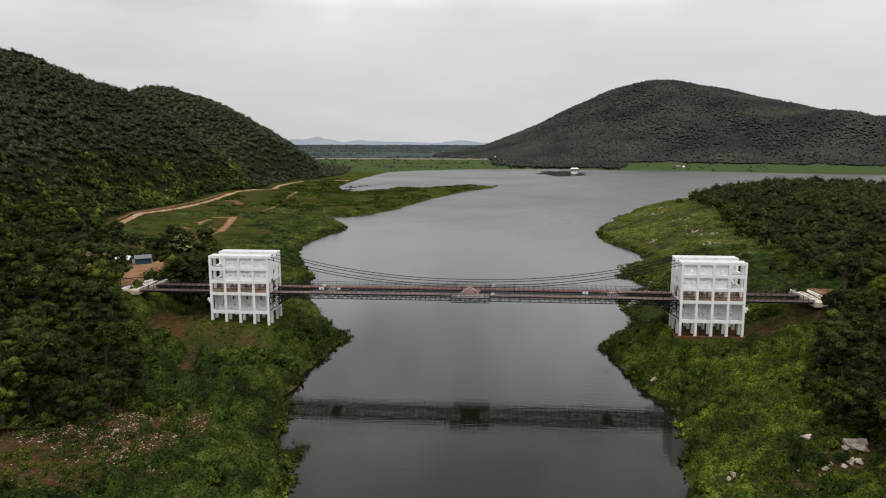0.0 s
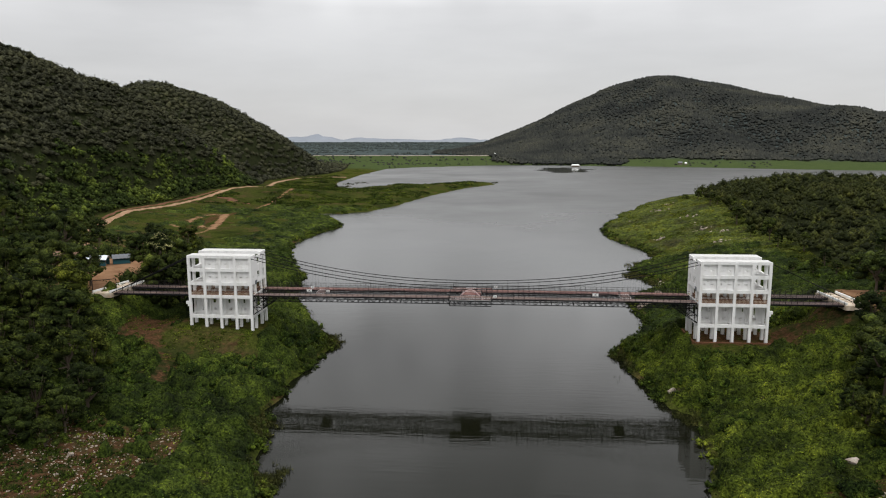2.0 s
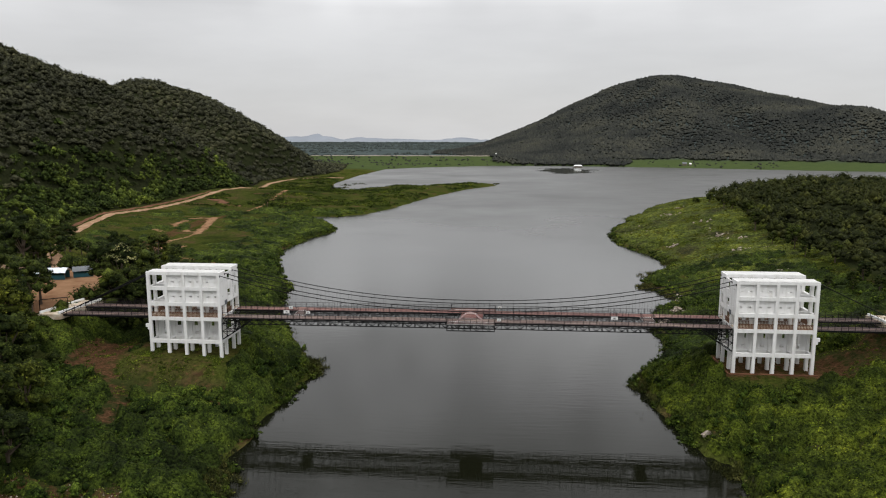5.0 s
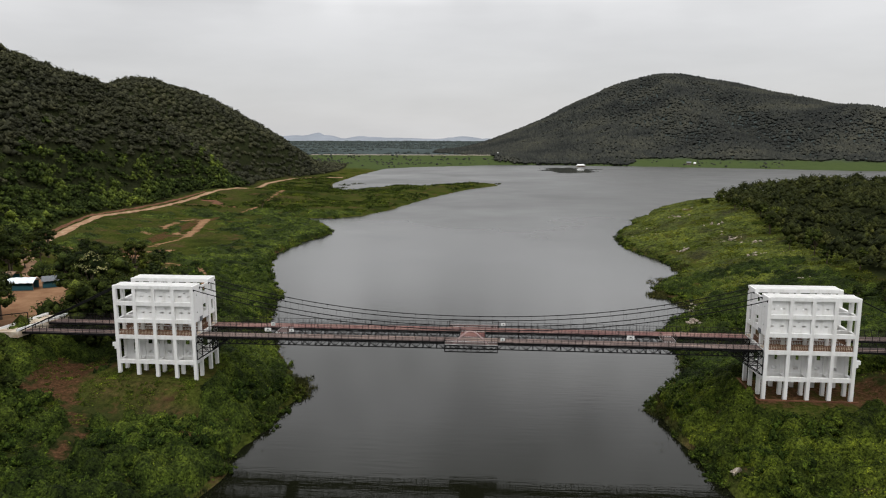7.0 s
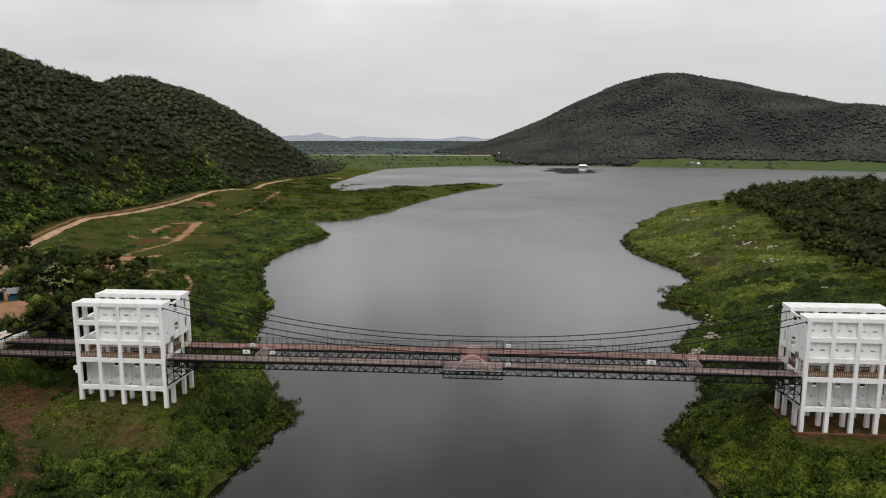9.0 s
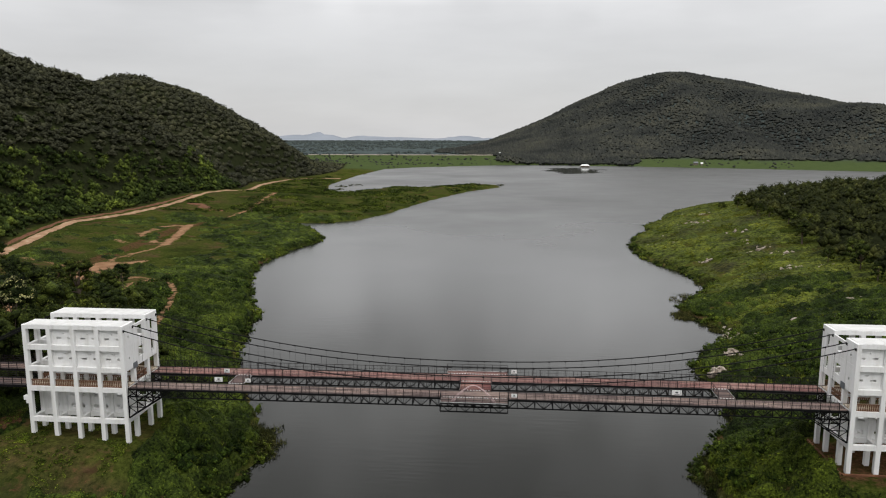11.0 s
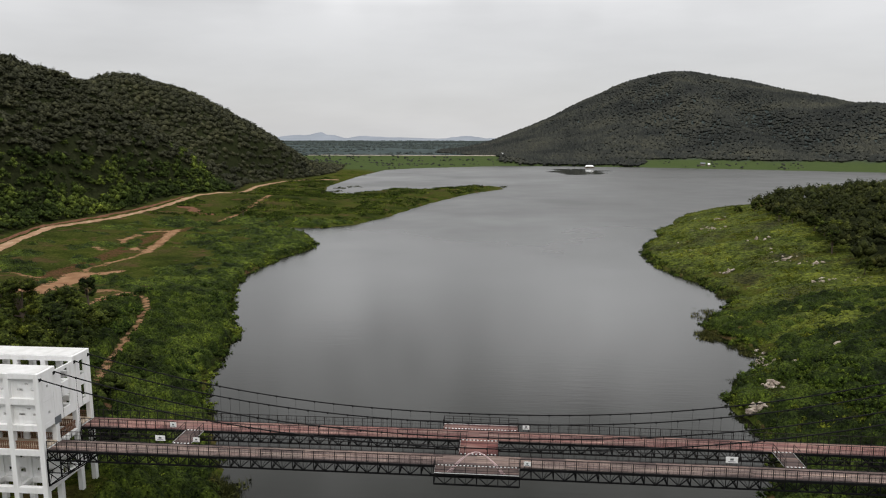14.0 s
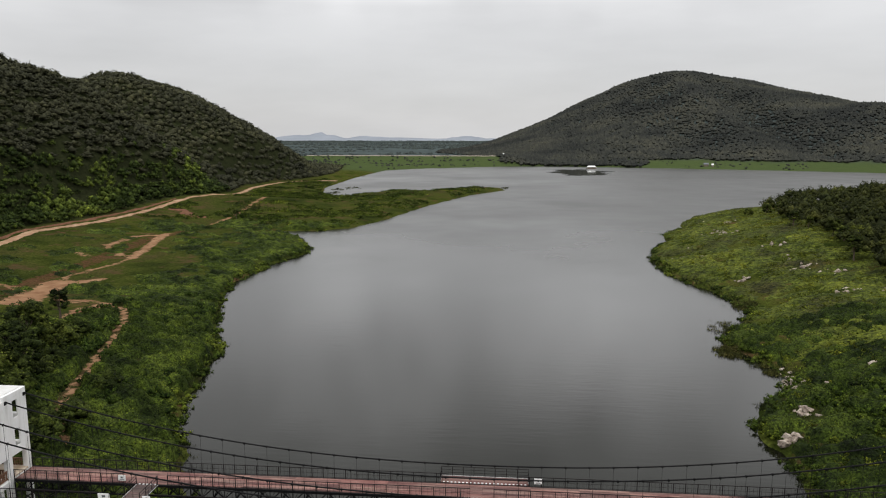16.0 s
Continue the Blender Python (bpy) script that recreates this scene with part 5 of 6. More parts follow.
def leaves(n, rx, rz, size, low=-0.35, core=0.72, core_mesh=OCT, lift=0.55, tufts=0):
    """Leaf sprays round an ellipsoid, gathered in tufts, over a core of inner leaves."""
    if tufts:
        td = outward(tufts, low)
        tr = rng.uniform(0.72, 1.06, len(td))[:, None]
        k = rng.integers(0, len(td), n)
        d = outward(n, -0.25)
        c = td[k] * tr[k] * np.array([rx, rx, rz]) + d * rng.uniform(0.6, 1.05, n)[:, None] * rx * 1.05 / math.sqrt(tufts) * np.array([1, 1, 0.75])
        d = d * 0.7 + td[k] * 0.3
    else:
        d = outward(n, low)
        c = d * rng.uniform(0.78, 1.08, n)[:, None] * np.array([rx, rx, rz])
    nrm = d * 0.8 + np.array([0, 0, lift]) + rng.normal(size=(n, 3)) * 0.35
    nrm /= np.linalg.norm(nrm, axis=1)[:, None]
    t = np.cross(nrm, rng.normal(size=(n, 3)))
    t /= np.linalg.norm(t, axis=1)[:, None]
    b = np.cross(nrm, t)
    s = rng.uniform(0.6, 1.3, n)[:, None] * size
    q = np.stack([c - t * s, c - b * s * 0.55 - nrm * s * 0.15, c + t * s, c + b * s * 0.6 - nrm * s * 0.2], 1)
    k = np.arange(n)[:, None] * 4
    return with_core(q.reshape(-1, 3), np.concatenate([k + [0, 1, 2], k + [0, 2, 3]]), rx, rz, core, core_mesh)


def sprigs(n, rx, rz, size, core=0.6, up=0.6, core_mesh=OCT):
    """Pointed leafy shoots that stand out of a low bush and droop at the tip."""
    d = outward(n, -0.05)
    base = d * rng.uniform(0.35, 0.8, n)[:, None] * np.array([rx, rx, rz])
    way = d + np.array([0, 0, up]) + rng.normal(size=(n, 3)) * 0.3
    way /= np.linalg.norm(way, axis=1)[:, None]
    side = np.cross(way, rng.normal(size=(n, 3)))
    side /= np.linalg.norm(side, axis=1)[:, None]
    ln = rng.uniform(0.7, 1.35, n)[:, None] * size
    tip = base + way * ln * 2 - np.array([0, 0, 0.25]) * ln
    mid = base + way * ln
    q = np.stack([base, mid - side * ln * 0.5, tip, mid + side * ln * 0.5], 1)
    k = np.arange(n)[:, None] * 4
    return with_core(q.reshape(-1, 3), np.concatenate([k + [0, 1, 2], k + [0, 2, 3]]), rx, rz, core, core_mesh)


def joined(pieces):
    vs, fs, n = [], [], 0
    for v, f in pieces:
        vs.append(v)
        fs.append(f + np.array([n, n, n, 0]))
        n += len(v)
    return np.concatenate(vs), np.concatenate(fs)


def scatter(name, templates, pos, scale, material, label, category, squash=None, inner=None, smooth=False):
    """Many small plants in one mesh."""
    vs, fs, n = [], [], 0
    turn = rng.uniform(0, math.tau, len(pos))
    kind = rng.integers(0, len(templates), len(pos))
    for k, (tv, tf) in enumerate(templates):
        sel = np.where(kind == k)[0]
        if not len(sel):
            continue
        c, s = np.cos(turn[sel]), np.sin(turn[sel])
        sc = scale[sel][:, None]
        x = (tv[None, :, 0] * c[:, None] - tv[None, :, 1] * s[:, None]) * sc + pos[sel, 0][:, None]
        y = (tv[None, :, 0] * s[:, None] + tv[None, :, 1] * c[:, None]) * sc + pos[sel, 1][:, None]
        z = tv[None, :, 2] * sc * (squash[sel][:, None] if squash is not None else 1) + pos[sel, 2][:, None]
        v = np.stack([x, y, z], 2).reshape(-1, 3)
        shift = (np.arange(len(sel)) * len(tv) + n)[:, None, None] * np.array([1, 1, 1, 0])
        f = (tf[None] + shift).reshape(-1, 4)
        vs.append(v)
        fs.append(f)
        n += len(v)
    ob = raw_mesh(name, np.concatenate(vs), np.concatenate(fs), material, smooth, inner or material)
    return tagged(ob, label, category, kind="stuff")


def sample(n, x0, x1, y0, y1, keep):
    x, y = rng.uniform(x0, x1, n), rng.uniform(y0, y1, n)
    z, land = height(x, y)
    k = keep(x, y, z, land)
    return np.stack([x[k], y[k], z[k]], 1)


def spaced(p, gap):
    """Thins out points that stand closer than gap."""
    taken, out = {}, []
    for i, (x, y) in enumerate(p[:, :2]):
        c = (int(x // gap), int(y // gap))
        near = [q for a in (-1, 0, 1) for b in (-1, 0, 1) for q in taken.get((c[0] + a, c[1] + b), ())]
        if all((x - qx) ** 2 + (y - qy) ** 2 > gap * gap for qx, qy in near):
            taken.setdefault(c, []).append((x, y))
            out.append(i)
    return p[out]


def clear(x, y):
    return (pad(x, y, -107, 24, 19, 23, 1) == 0) & (pad(x, y, -57.5, 0, 9, 11, 4) < rng.uniform(0.05, 0.9, np.shape(x))) & (line_gap(x, y, CUT) > rng.uniform(0.6, 3.4, np.shape(x))) & (pad(x, y, -74, -3, 4, 6, 4) < rng.uniform(0.05, 1.1, np.shape(x))) & (pad(x, y, 74, 4, 6, 6, 4) < rng.uniform(0.05, 0.9, np.shape(x))) & (pad(x, y, 57.5, 3, 9, 9, 1) == 0) & (pad(x, y, 92, 7, 7, 11, 1) == 0) & (pad(x, y, -62, -72, 6, 8, 7) < rng.uniform(0.02, 1, np.shape(x)))


def off_track(x, y, gap):
    return line_gap(x, y, TRACK3) > gap


def tree_kind(seed, wide, tall, lobes, per, leaf, name, label, trunk_share=0.42):
    """One tree: a tapered trunk with limbs under a crown of many leaf sprays. The base is at the origin."""
    global rng
    rng = np.random.default_rng(seed)
    r = random.Random(seed)
    root = empty(name, 0, 0, -500, label, "tree")
    bm = bmesh.new()
    lean = (r.uniform(-0.5, 0.5), r.uniform(-0.5, 0.5))
    top = tall * 0.6
    tr = 0.028 * tall
    tube(bm, [(0, 0, -0.8), (lean[0] * 0.1, lean[1] * 0.1, 0.5), (lean[0] * 0.5, lean[1] * 0.5, top * 0.5), (lean[0], lean[1], top)], [tr * 1.5, tr * 1.1, tr * 0.8, tr * 0.35], 7)
    pieces = []
    for k in range(lobes):
        a = k * 2.399 + r.uniform(-0.4, 0.4)
        f = (k + 0.5) / lobes
        rad = wide * (0.16 + 0.62 * math.sqrt(f)) * (0.85 if f > 0.5 else 1)
        cz = tall * (0.86 - 0.52 * f ** 1.6) + r.uniform(-0.06, 0.06) * tall
        cx, cy = rad * math.cos(a) + lean[0], rad * math.sin(a) + lean[1]
        s = wide * r.uniform(0.19, 0.37)
        m = int(per * (s / (0.3 * wide)) ** 2)
        v, g = leaves(m, s, s * r.uniform(0.65, 0.9), leaf, -0.2, 0.8, ICO1, 0.6, m // 10)
        pieces.append((v + np.array([cx, cy, cz]), g))
        if k % 3 == 0:
            h = tall * r.uniform(0.28, 0.42)
            tube(bm, [(lean[0] * h / top, lean[1] * h / top, h), (cx * 0.5, cy * 0.5, (h + cz) * 0.5), (cx * 0.9, cy * 0.9, cz)], [tr * 0.55, tr * 0.35, tr * 0.12], 5)
    part("trunk", bm, M_BARK, root, "grey-brown trunk with spreading limbs")
    v, f = joined(pieces)
    me = raw_mesh("crown", v, f, M_LEAF, False, M_LEAF)
    me.parent = root
    me["label"] = "uneven crown of dark green leaves"
    return root


TREES = [
    tree_kind(11, 4.6, 11.0, 30, 84, 0.21, "broadleaf_tree", "broad dark green tree with a rounded crown"),
    tree_kind(12, 4.0, 12.5, 28, 84, 0.20, "broadleaf_tree", "tall dark green broadleaf tree"),
    tree_kind(13, 5.0, 10.0, 31, 84, 0.21, "broadleaf_tree", "wide spreading green tree with a loose crown"),
    tree_kind(14, 3.2, 9.0, 22, 76, 0.19, "broadleaf_tree", "slender green tree with an open crown"),
]
rng = np.random.default_rng(21)


def plant(points, lo, hi, group, label):
    for x, y, z in points:
        src = TREES[int(rng.integers(0, len(TREES)))]
        s = rng.uniform(lo, hi)
        o = copy_thing(src, pose(x, y, z - 0.2, 0, 0, rng.uniform(0, 360)))
        o.scale = (s, s, s * rng.uniform(0.88, 1.12))
        tagged(o, label, "tree", group)


right_wood = lambda y: np.interp(y, [-84, -65, -50, -24, -12], [62, 62, 63, 71.5, 82])
# big trees on the near left bank
p = sample(900, -135, -62, -75, 12, lambda x, y, z, l: (l > 22) & (x < np.interp(y, [-75, -57, -20, 12], [-73, -65, -77, -94])))
plant(spaced(p, 6.0), 0.95, 1.4, "trees on the near bank", "large dark green broadleaf tree on the steep bank")
hand = np.array([(-65, -62, 0), (-70, -63, 0), (-76, -63, 0), (-82, -64, 0), (-61, -55, 0), (-62, -47, 0), (-66, -39, 0), (-67, -53, 0), (-71, -30, 0), (-88, -65, 0), (-60, -61.5, 0)], float)
hand[:, 2] = height(hand[:, 0], hand[:, 1])[0] - 1.5
plant(hand[:-1], 0.72, 1.0, "trees on the near bank", "dark green tree with a low crown at the wood's edge")
plant(hand[-1:], 0.5, 0.55, "trees on the near bank", "slim dark tree standing alone on stony ground")
# trees round the lot and beside the tower
hand = np.array([(-82, 29, 0), (-78.5, 16.5, 0), (-88, 37, 0), (-94, 52, 0), (-86, 48, 0), (-78, 38, 0), (-100, 64, 0), (-90, 62, 0), (-108, 70, 0), (-117, 74, 0), (-84, 57, 0), (-97, 76, 0)], float)
hand[:, 2] = height(hand[:, 0], hand[:, 1])[0]
big = np.array([(-79.5, 17.0, 0), (-74, 16, 0), (-88, 26, 0), (-83, 34, 0), (-76, 27, 0), (-71, 17, 0), (-90, 36, 0)], float)
big[:, 2] = height(big[:, 0], big[:, 1])[0]
plant(big, 1.05, 1.3, "trees round the dirt lot", "large dark green tree beside the dirt lot")
plant(hand, 0.75, 1.15, "trees round the dirt lot", "leafy green tree beside the dirt lot")
p = sample(500, -160, -100, 62, 130, lambda x, y, z, l: (l > 25) & (x > road_x(y) + 6) & (np.hypot(x + 120, y - 110) > 16) & ((x < -128) & (y < 104)))
plant(spaced(p, 6.5), 0.6, 0.95, "trees round the dirt lot", "leafy green tree beside the dirt lot")
p = sample(260, -160, -126, -5, 70, lambda x, y, z, l: l > 0)
plant(spaced(p, 7), 0.9, 1.25, "trees round the dirt lot", "tall green tree behind the dirt lot")
# trees on the near right bank
p = sample(1300, 60, 140, -84, 45, lambda x, y, z, l: (x > right_wood(y)) & ~((x < 93) & (y > -7) & (y < 19)) & ~((x < 104) & (y > 18)))
plant(spaced(p, 6.0), 0.8, 1.2, "trees above the far landing", "dark green broadleaf tree on the shaded slope")
hand = np.array([(63.5, -41, 0), (63, -47, 0), (64, -53, 0), (66, -58.5, 0), (67.5, -34, 0), (65, -69, 0), (69, -72, 0), (69, -51, 0), (70, -58, 0), (74, -27, 0), (67, -64, 0), (72, -43, 0)], float)
hand[:, 2] = height(hand[:, 0], hand[:, 1])[0] - 1.8
plant(hand, 0.6, 0.85, "trees above the far landing", "dark green tree with a low crown on the rocky slope")
# the wooded knoll
KNOLL = []
for k in range(5):
    lobes = [(0, 0, 0.35, 0.75)] + [(0.55 * math.cos(a + k), 0.55 * math.sin(a + k), rng.uniform(-0.15, 0.2), rng.uniform(0.45, 0.62)) for a in np.arange(0, 6.2, 1.25)]
    KNOLL.append(joined([(v + np.array([x_, y_, z_]), f) for (x_, y_, z_, s_) in lobes for v, f in [leaves(24, s_, s_ * 0.8, 0.115, -0.1, 0.8, OCT, 0.6, 5)]]))
p = sample(7000, 100, 270, 30, 385, lambda x, y, z, l: (x > edge(y)) & (l > 10) & (x < edge(y) + 110))
p = spaced(p, 5.4)
p[:, 2] += rng.uniform(2.4, 5.6, len(p))
scatter("knoll_wood", KNOLL, p, rng.uniform(2.3, 4.4, len(p)), M_KNOLL, "dense dark green wood covering the low knoll", "woods", rng.uniform(0.85, 1.25, len(p)))
p = sample(160, 100, 140, 40, 380, lambda x, y, z, l: (np.abs(x - edge(y)) < 3.5) & (l > 10))
plant(spaced(p, 7), 0.5, 0.8, "knoll edge trees", "small dark green tree at the knoll's edge")
# loners on the slopes
hand = np.array([(125, 318, 0), (128, 323, 0), (95, 51, 0), (99, 46, 0), (92, 58, 0), (100, 62, 0), (-91, 76, 0), (-150, 330, 0), (-152, 470, 0), (-142, 480, 0), (-175, 560, 0)], float)
hand[:, 2] = height(hand[:, 0], hand[:, 1])[0]
plant(hand, 0.36, 0.55, "lone small trees", "small lone green tree on the grass")
hand = np.array([(-107.4, 103, 0)], float)
hand[:, 2] = height(hand[:, 0], hand[:, 1])[0]
plant(hand, 0.74, 0.78, "lone small trees", "small round green tree beside the red earth path")
bloom = copy_thing(TREES[0], pose(-83, 23.5, float(height(np.array([-83.0]), np.array([23.5]))[0][0]) - 0.2, 0, 0, 70))
bloom.scale = (1.05, 1.05, 1.3)
tagged(bloom, "tall green tree flecked with cream blossom beside the lot", "tree", "trees round the dirt lot")
v, f = leaves(420, 3.3, 3.0, 0.2, 0.05, 0, OCT, 0.6, 42)
blossom = raw_mesh("blossom", v + np.array([0, 0, 7.6]), f[:, :3], M_BLOSSOM)
blossom.parent = bloom
blossom["label"] = "clusters of cream blossom on the crown"
for src in TREES:
    for o in (*src.children_recursive, src):
        bpy.data.objects.remove(o)

# thickets beside the lot and undergrowth below the trees
p = sample(1500, -116, -72, 44, 96, lambda x, y, z, l: (l > 9) & off_track(x, y, 6.0) & (pad(x, y, -107, 24, 19, 24, 1) == 0) & (x + 0.45 * y < -44) & (np.hypot(x + 106, y - 101) > 15))
p = np.concatenate([spaced(p, 2.6), spaced(sample(400, -87, -68, 12, 50, lambda x, y, z, l: (pad(x, y, -107, 24, 19, 24, 1) == 0) & (x < -70 + 0.1 * y)), 3.0)])
p[:, 2] += rng.uniform(0.8, 2.6, len(p))
scatter("thicket", KNOLL, p, rng.uniform(1.7, 3.6, len(p)), M_LEAF, "dense green thicket between the path and the dirt lot", "thicket")
p = sample(1600, -130, -62, -72, 12, lambda x, y, z, l: (x < np.interp(y, [-75, -57, -20, 12], [-68, -61, -74, -90])) & (pad(x, y, -107, 24, 19, 24, 1) == 0))
p = np.concatenate([spaced(p, 3.0), spaced(sample(1400, 60, 135, -84, 40, lambda x, y, z, l: (x > right_wood(y) + 1) & ~((x < 97) & (y > -8) & (y < 20)) & ~((x < 104) & (y > 18))), 3.2)])
p[:, 2] += 0.5
scatter("undergrowth", KNOLL, p, rng.uniform(1.3, 2.6, len(p)), M_LEAF, "shaded dark undergrowth below the big trees", "undergrowth")

# woods on the hills
BUSHY = []
for k in range(7):
    lobes = [(0, 0, 0.25, 0.78)] + [(rng.uniform(0.4, 0.7) * math.cos(a + k), rng.uniform(0.4, 0.7) * math.sin(a + k), rng.uniform(-0.25, 0.25), rng.uniform(0.4, 0.62)) for a in (0, 2.1, 4.2)]
    BUSHY.append(joined([(v + np.array([x_, y_, z_]), f) for (x_, y_, z_, s_) in lobes for v, f in [leaves(15, s_, s_ * 0.85, 0.16, -0.1, 0.85, OCT, 0.6, 4)]]))
CROWN = []
for k in range(6):
    lobes = [(0, 0, 0.35, 0.62)] + [(rng.uniform(0.35, 0.8) * math.cos(a + k), rng.uniform(0.35, 0.8) * math.sin(a + k), rng.uniform(-0.35, 0.3), rng.uniform(0.3, 0.5)) for a in (0, 1.2, 2.4, 3.7, 5.0)]
    CROWN.append(joined([(v + np.array([x_, y_, z_]), f) for (x_, y_, z_, s_) in lobes for v, f in [leaves(18, s_, s_ * 0.8, 0.12, -0.1, 0.82, OCT, 0.6, 5)]]))
COARSE = [leaves(17, 1.0, 0.9, 0.27, 0.0, 0.86, ICO1, 0.6, 5) for _ in range(6)]
p = sample(42000, -440, -128, -70, 480, lambda x, y, z, l: (road_x(y) - x > 9) & (l > 0) & ~((x > -163) & (y > -8) & (y < 72)))
p = spaced(p, 3.7)
low = p[:, 2] < 33 + 18 * vnoise(p[:, 0] / 60, p[:, 1] / 60) + rng.normal(0, 6, len(p))
p[:, 2] += rng.uniform(0.4, 3.0, len(p))
q, r_ = p[low], p[~low]
scatter("hill_wood", CROWN, q, rng.uniform(2.4, 5.0, len(q)), M_SLOPE, "dense fresh green woods on the lower hillside", "woods", rng.uniform(0.85, 1.45, len(q)))
scatter("hill_wood", BUSHY, r_, rng.uniform(2.5, 4.4, len(r_)), M_HILL, "dense olive-brown woods on the upper hillside", "woods", rng.uniform(0.7, 1.15, len(r_)))
p = sample(20000, -520, -170, 480, 940, lambda x, y, z, l: (road_x(y) - x > 9) & (l > 0))
p = spaced(p, 4.6)
p[:, 2] += rng.uniform(0.3, 2.0, len(p))
scatter("hill_wood", COARSE, p, rng.uniform(2.8, 4.6, len(p)), M_HILL, "dense dark woods on the rounded hill", "woods", rng.uniform(0.65, 1.0, len(p)))
p = sample(110000, -170, 1150, 900, 1850, lambda x, y, z, l: (((z > 9 + 3 * vnoise(x / 30, y / 30)) & (l > 22)) | ((x < 210 + 60 * vnoise(x / 40, y / 25)) & (l > 2))) & (x > np.maximum(18 - (y - 1000) * 0.28, -170 + 60 * vnoise(x / 60, y / 60))))
p = spaced(p, 4.3)
p[:, 2] += 0.5
TINY = []
for _ in range(8):
    lobes = [(OCT[0] * rng.uniform(0.8, 1.15, (6, 1)) * s_ + np.array([x_, y_, z_]), np.column_stack([OCT[1], np.zeros(8, int)]))
             for x_, y_, z_, s_ in [(0, 0, 0.2, 0.85)] + [(*rng.uniform(-0.7, 0.7, 2), rng.uniform(-0.1, 0.35), rng.uniform(0.45, 0.65)) for _k in range(1)]]
    TINY.append(joined(lobes))
p[:, 2] += rng.uniform(-0.3, 0.9, len(p))
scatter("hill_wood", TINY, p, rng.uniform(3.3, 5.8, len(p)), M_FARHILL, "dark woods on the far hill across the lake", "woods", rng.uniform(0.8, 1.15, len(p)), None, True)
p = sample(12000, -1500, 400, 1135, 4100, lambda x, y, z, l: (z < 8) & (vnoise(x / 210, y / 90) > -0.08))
scatter("far_wood", TINY, p, rng.uniform(3.0, 7.0, len(p)), M_HAZED_PLAINWOOD, "scattered dark trees on the far plain, tinted blue-grey for haze", "woods", rng.uniform(0.5, 0.9, len(p)))
p = sample(300, 40, 420, 960, 1090, lambda x, y, z, l: (l > 3) & (z < 7) & (vnoise(x / 40, y / 40) > 0.0))
p = np.concatenate([p, sample(1100, -420, 30, 940, 1108, lambda x, y, z, l: (l > 2) & (vnoise(x / 30, y / 14) > -0.05))])
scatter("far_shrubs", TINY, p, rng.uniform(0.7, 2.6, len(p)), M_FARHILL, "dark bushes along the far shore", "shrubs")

# creeping shrubs on the steep banks
def mound(lobes, per, leaf, flat, core):
    """A low bush of several leafy lobes, its base at the origin."""
    parts = []
    for k in range(lobes):
        a = k * 2.4 + rng.uniform(-0.5, 0.5)
        d = 0 if k == 0 else rng.uniform(0.45, 0.95)
        s_ = rng.uniform(0.5, 0.72) if k == 0 else rng.uniform(0.28, 0.55)
        v, f = leaves(int(per * s_ / 0.5), s_, s_ * flat, leaf, -0.1, core, OCT, 0.5, 4)
        parts.append((v + np.array([d * math.cos(a), d * math.sin(a), s_ * flat * 0.45 + rng.uniform(0, 0.12)]), f))
    return joined(parts)


SHRUB = [mound(4, 11, 0.14, 0.8, 0.8) for _ in range(5)]
TALL = [joined([mound(6, 15, 0.13, 1.1, 0.8), sprigs(8, 0.7, 1.1, 0.15, 0)]) for _ in range(4)]
WEED = [sprigs(13, 0.9, 0.45, 0.24, 0.6) for _ in range(6)]


def bushy(p, lo, hi, patch):
    f = np.clip(0.5 + 0.9 * vnoise(p[:, 0] / patch + 31, p[:, 1] / patch), 0, 1)
    return (lo + (hi - lo) * f) * rng.uniform(0.75, 1.2, len(p))


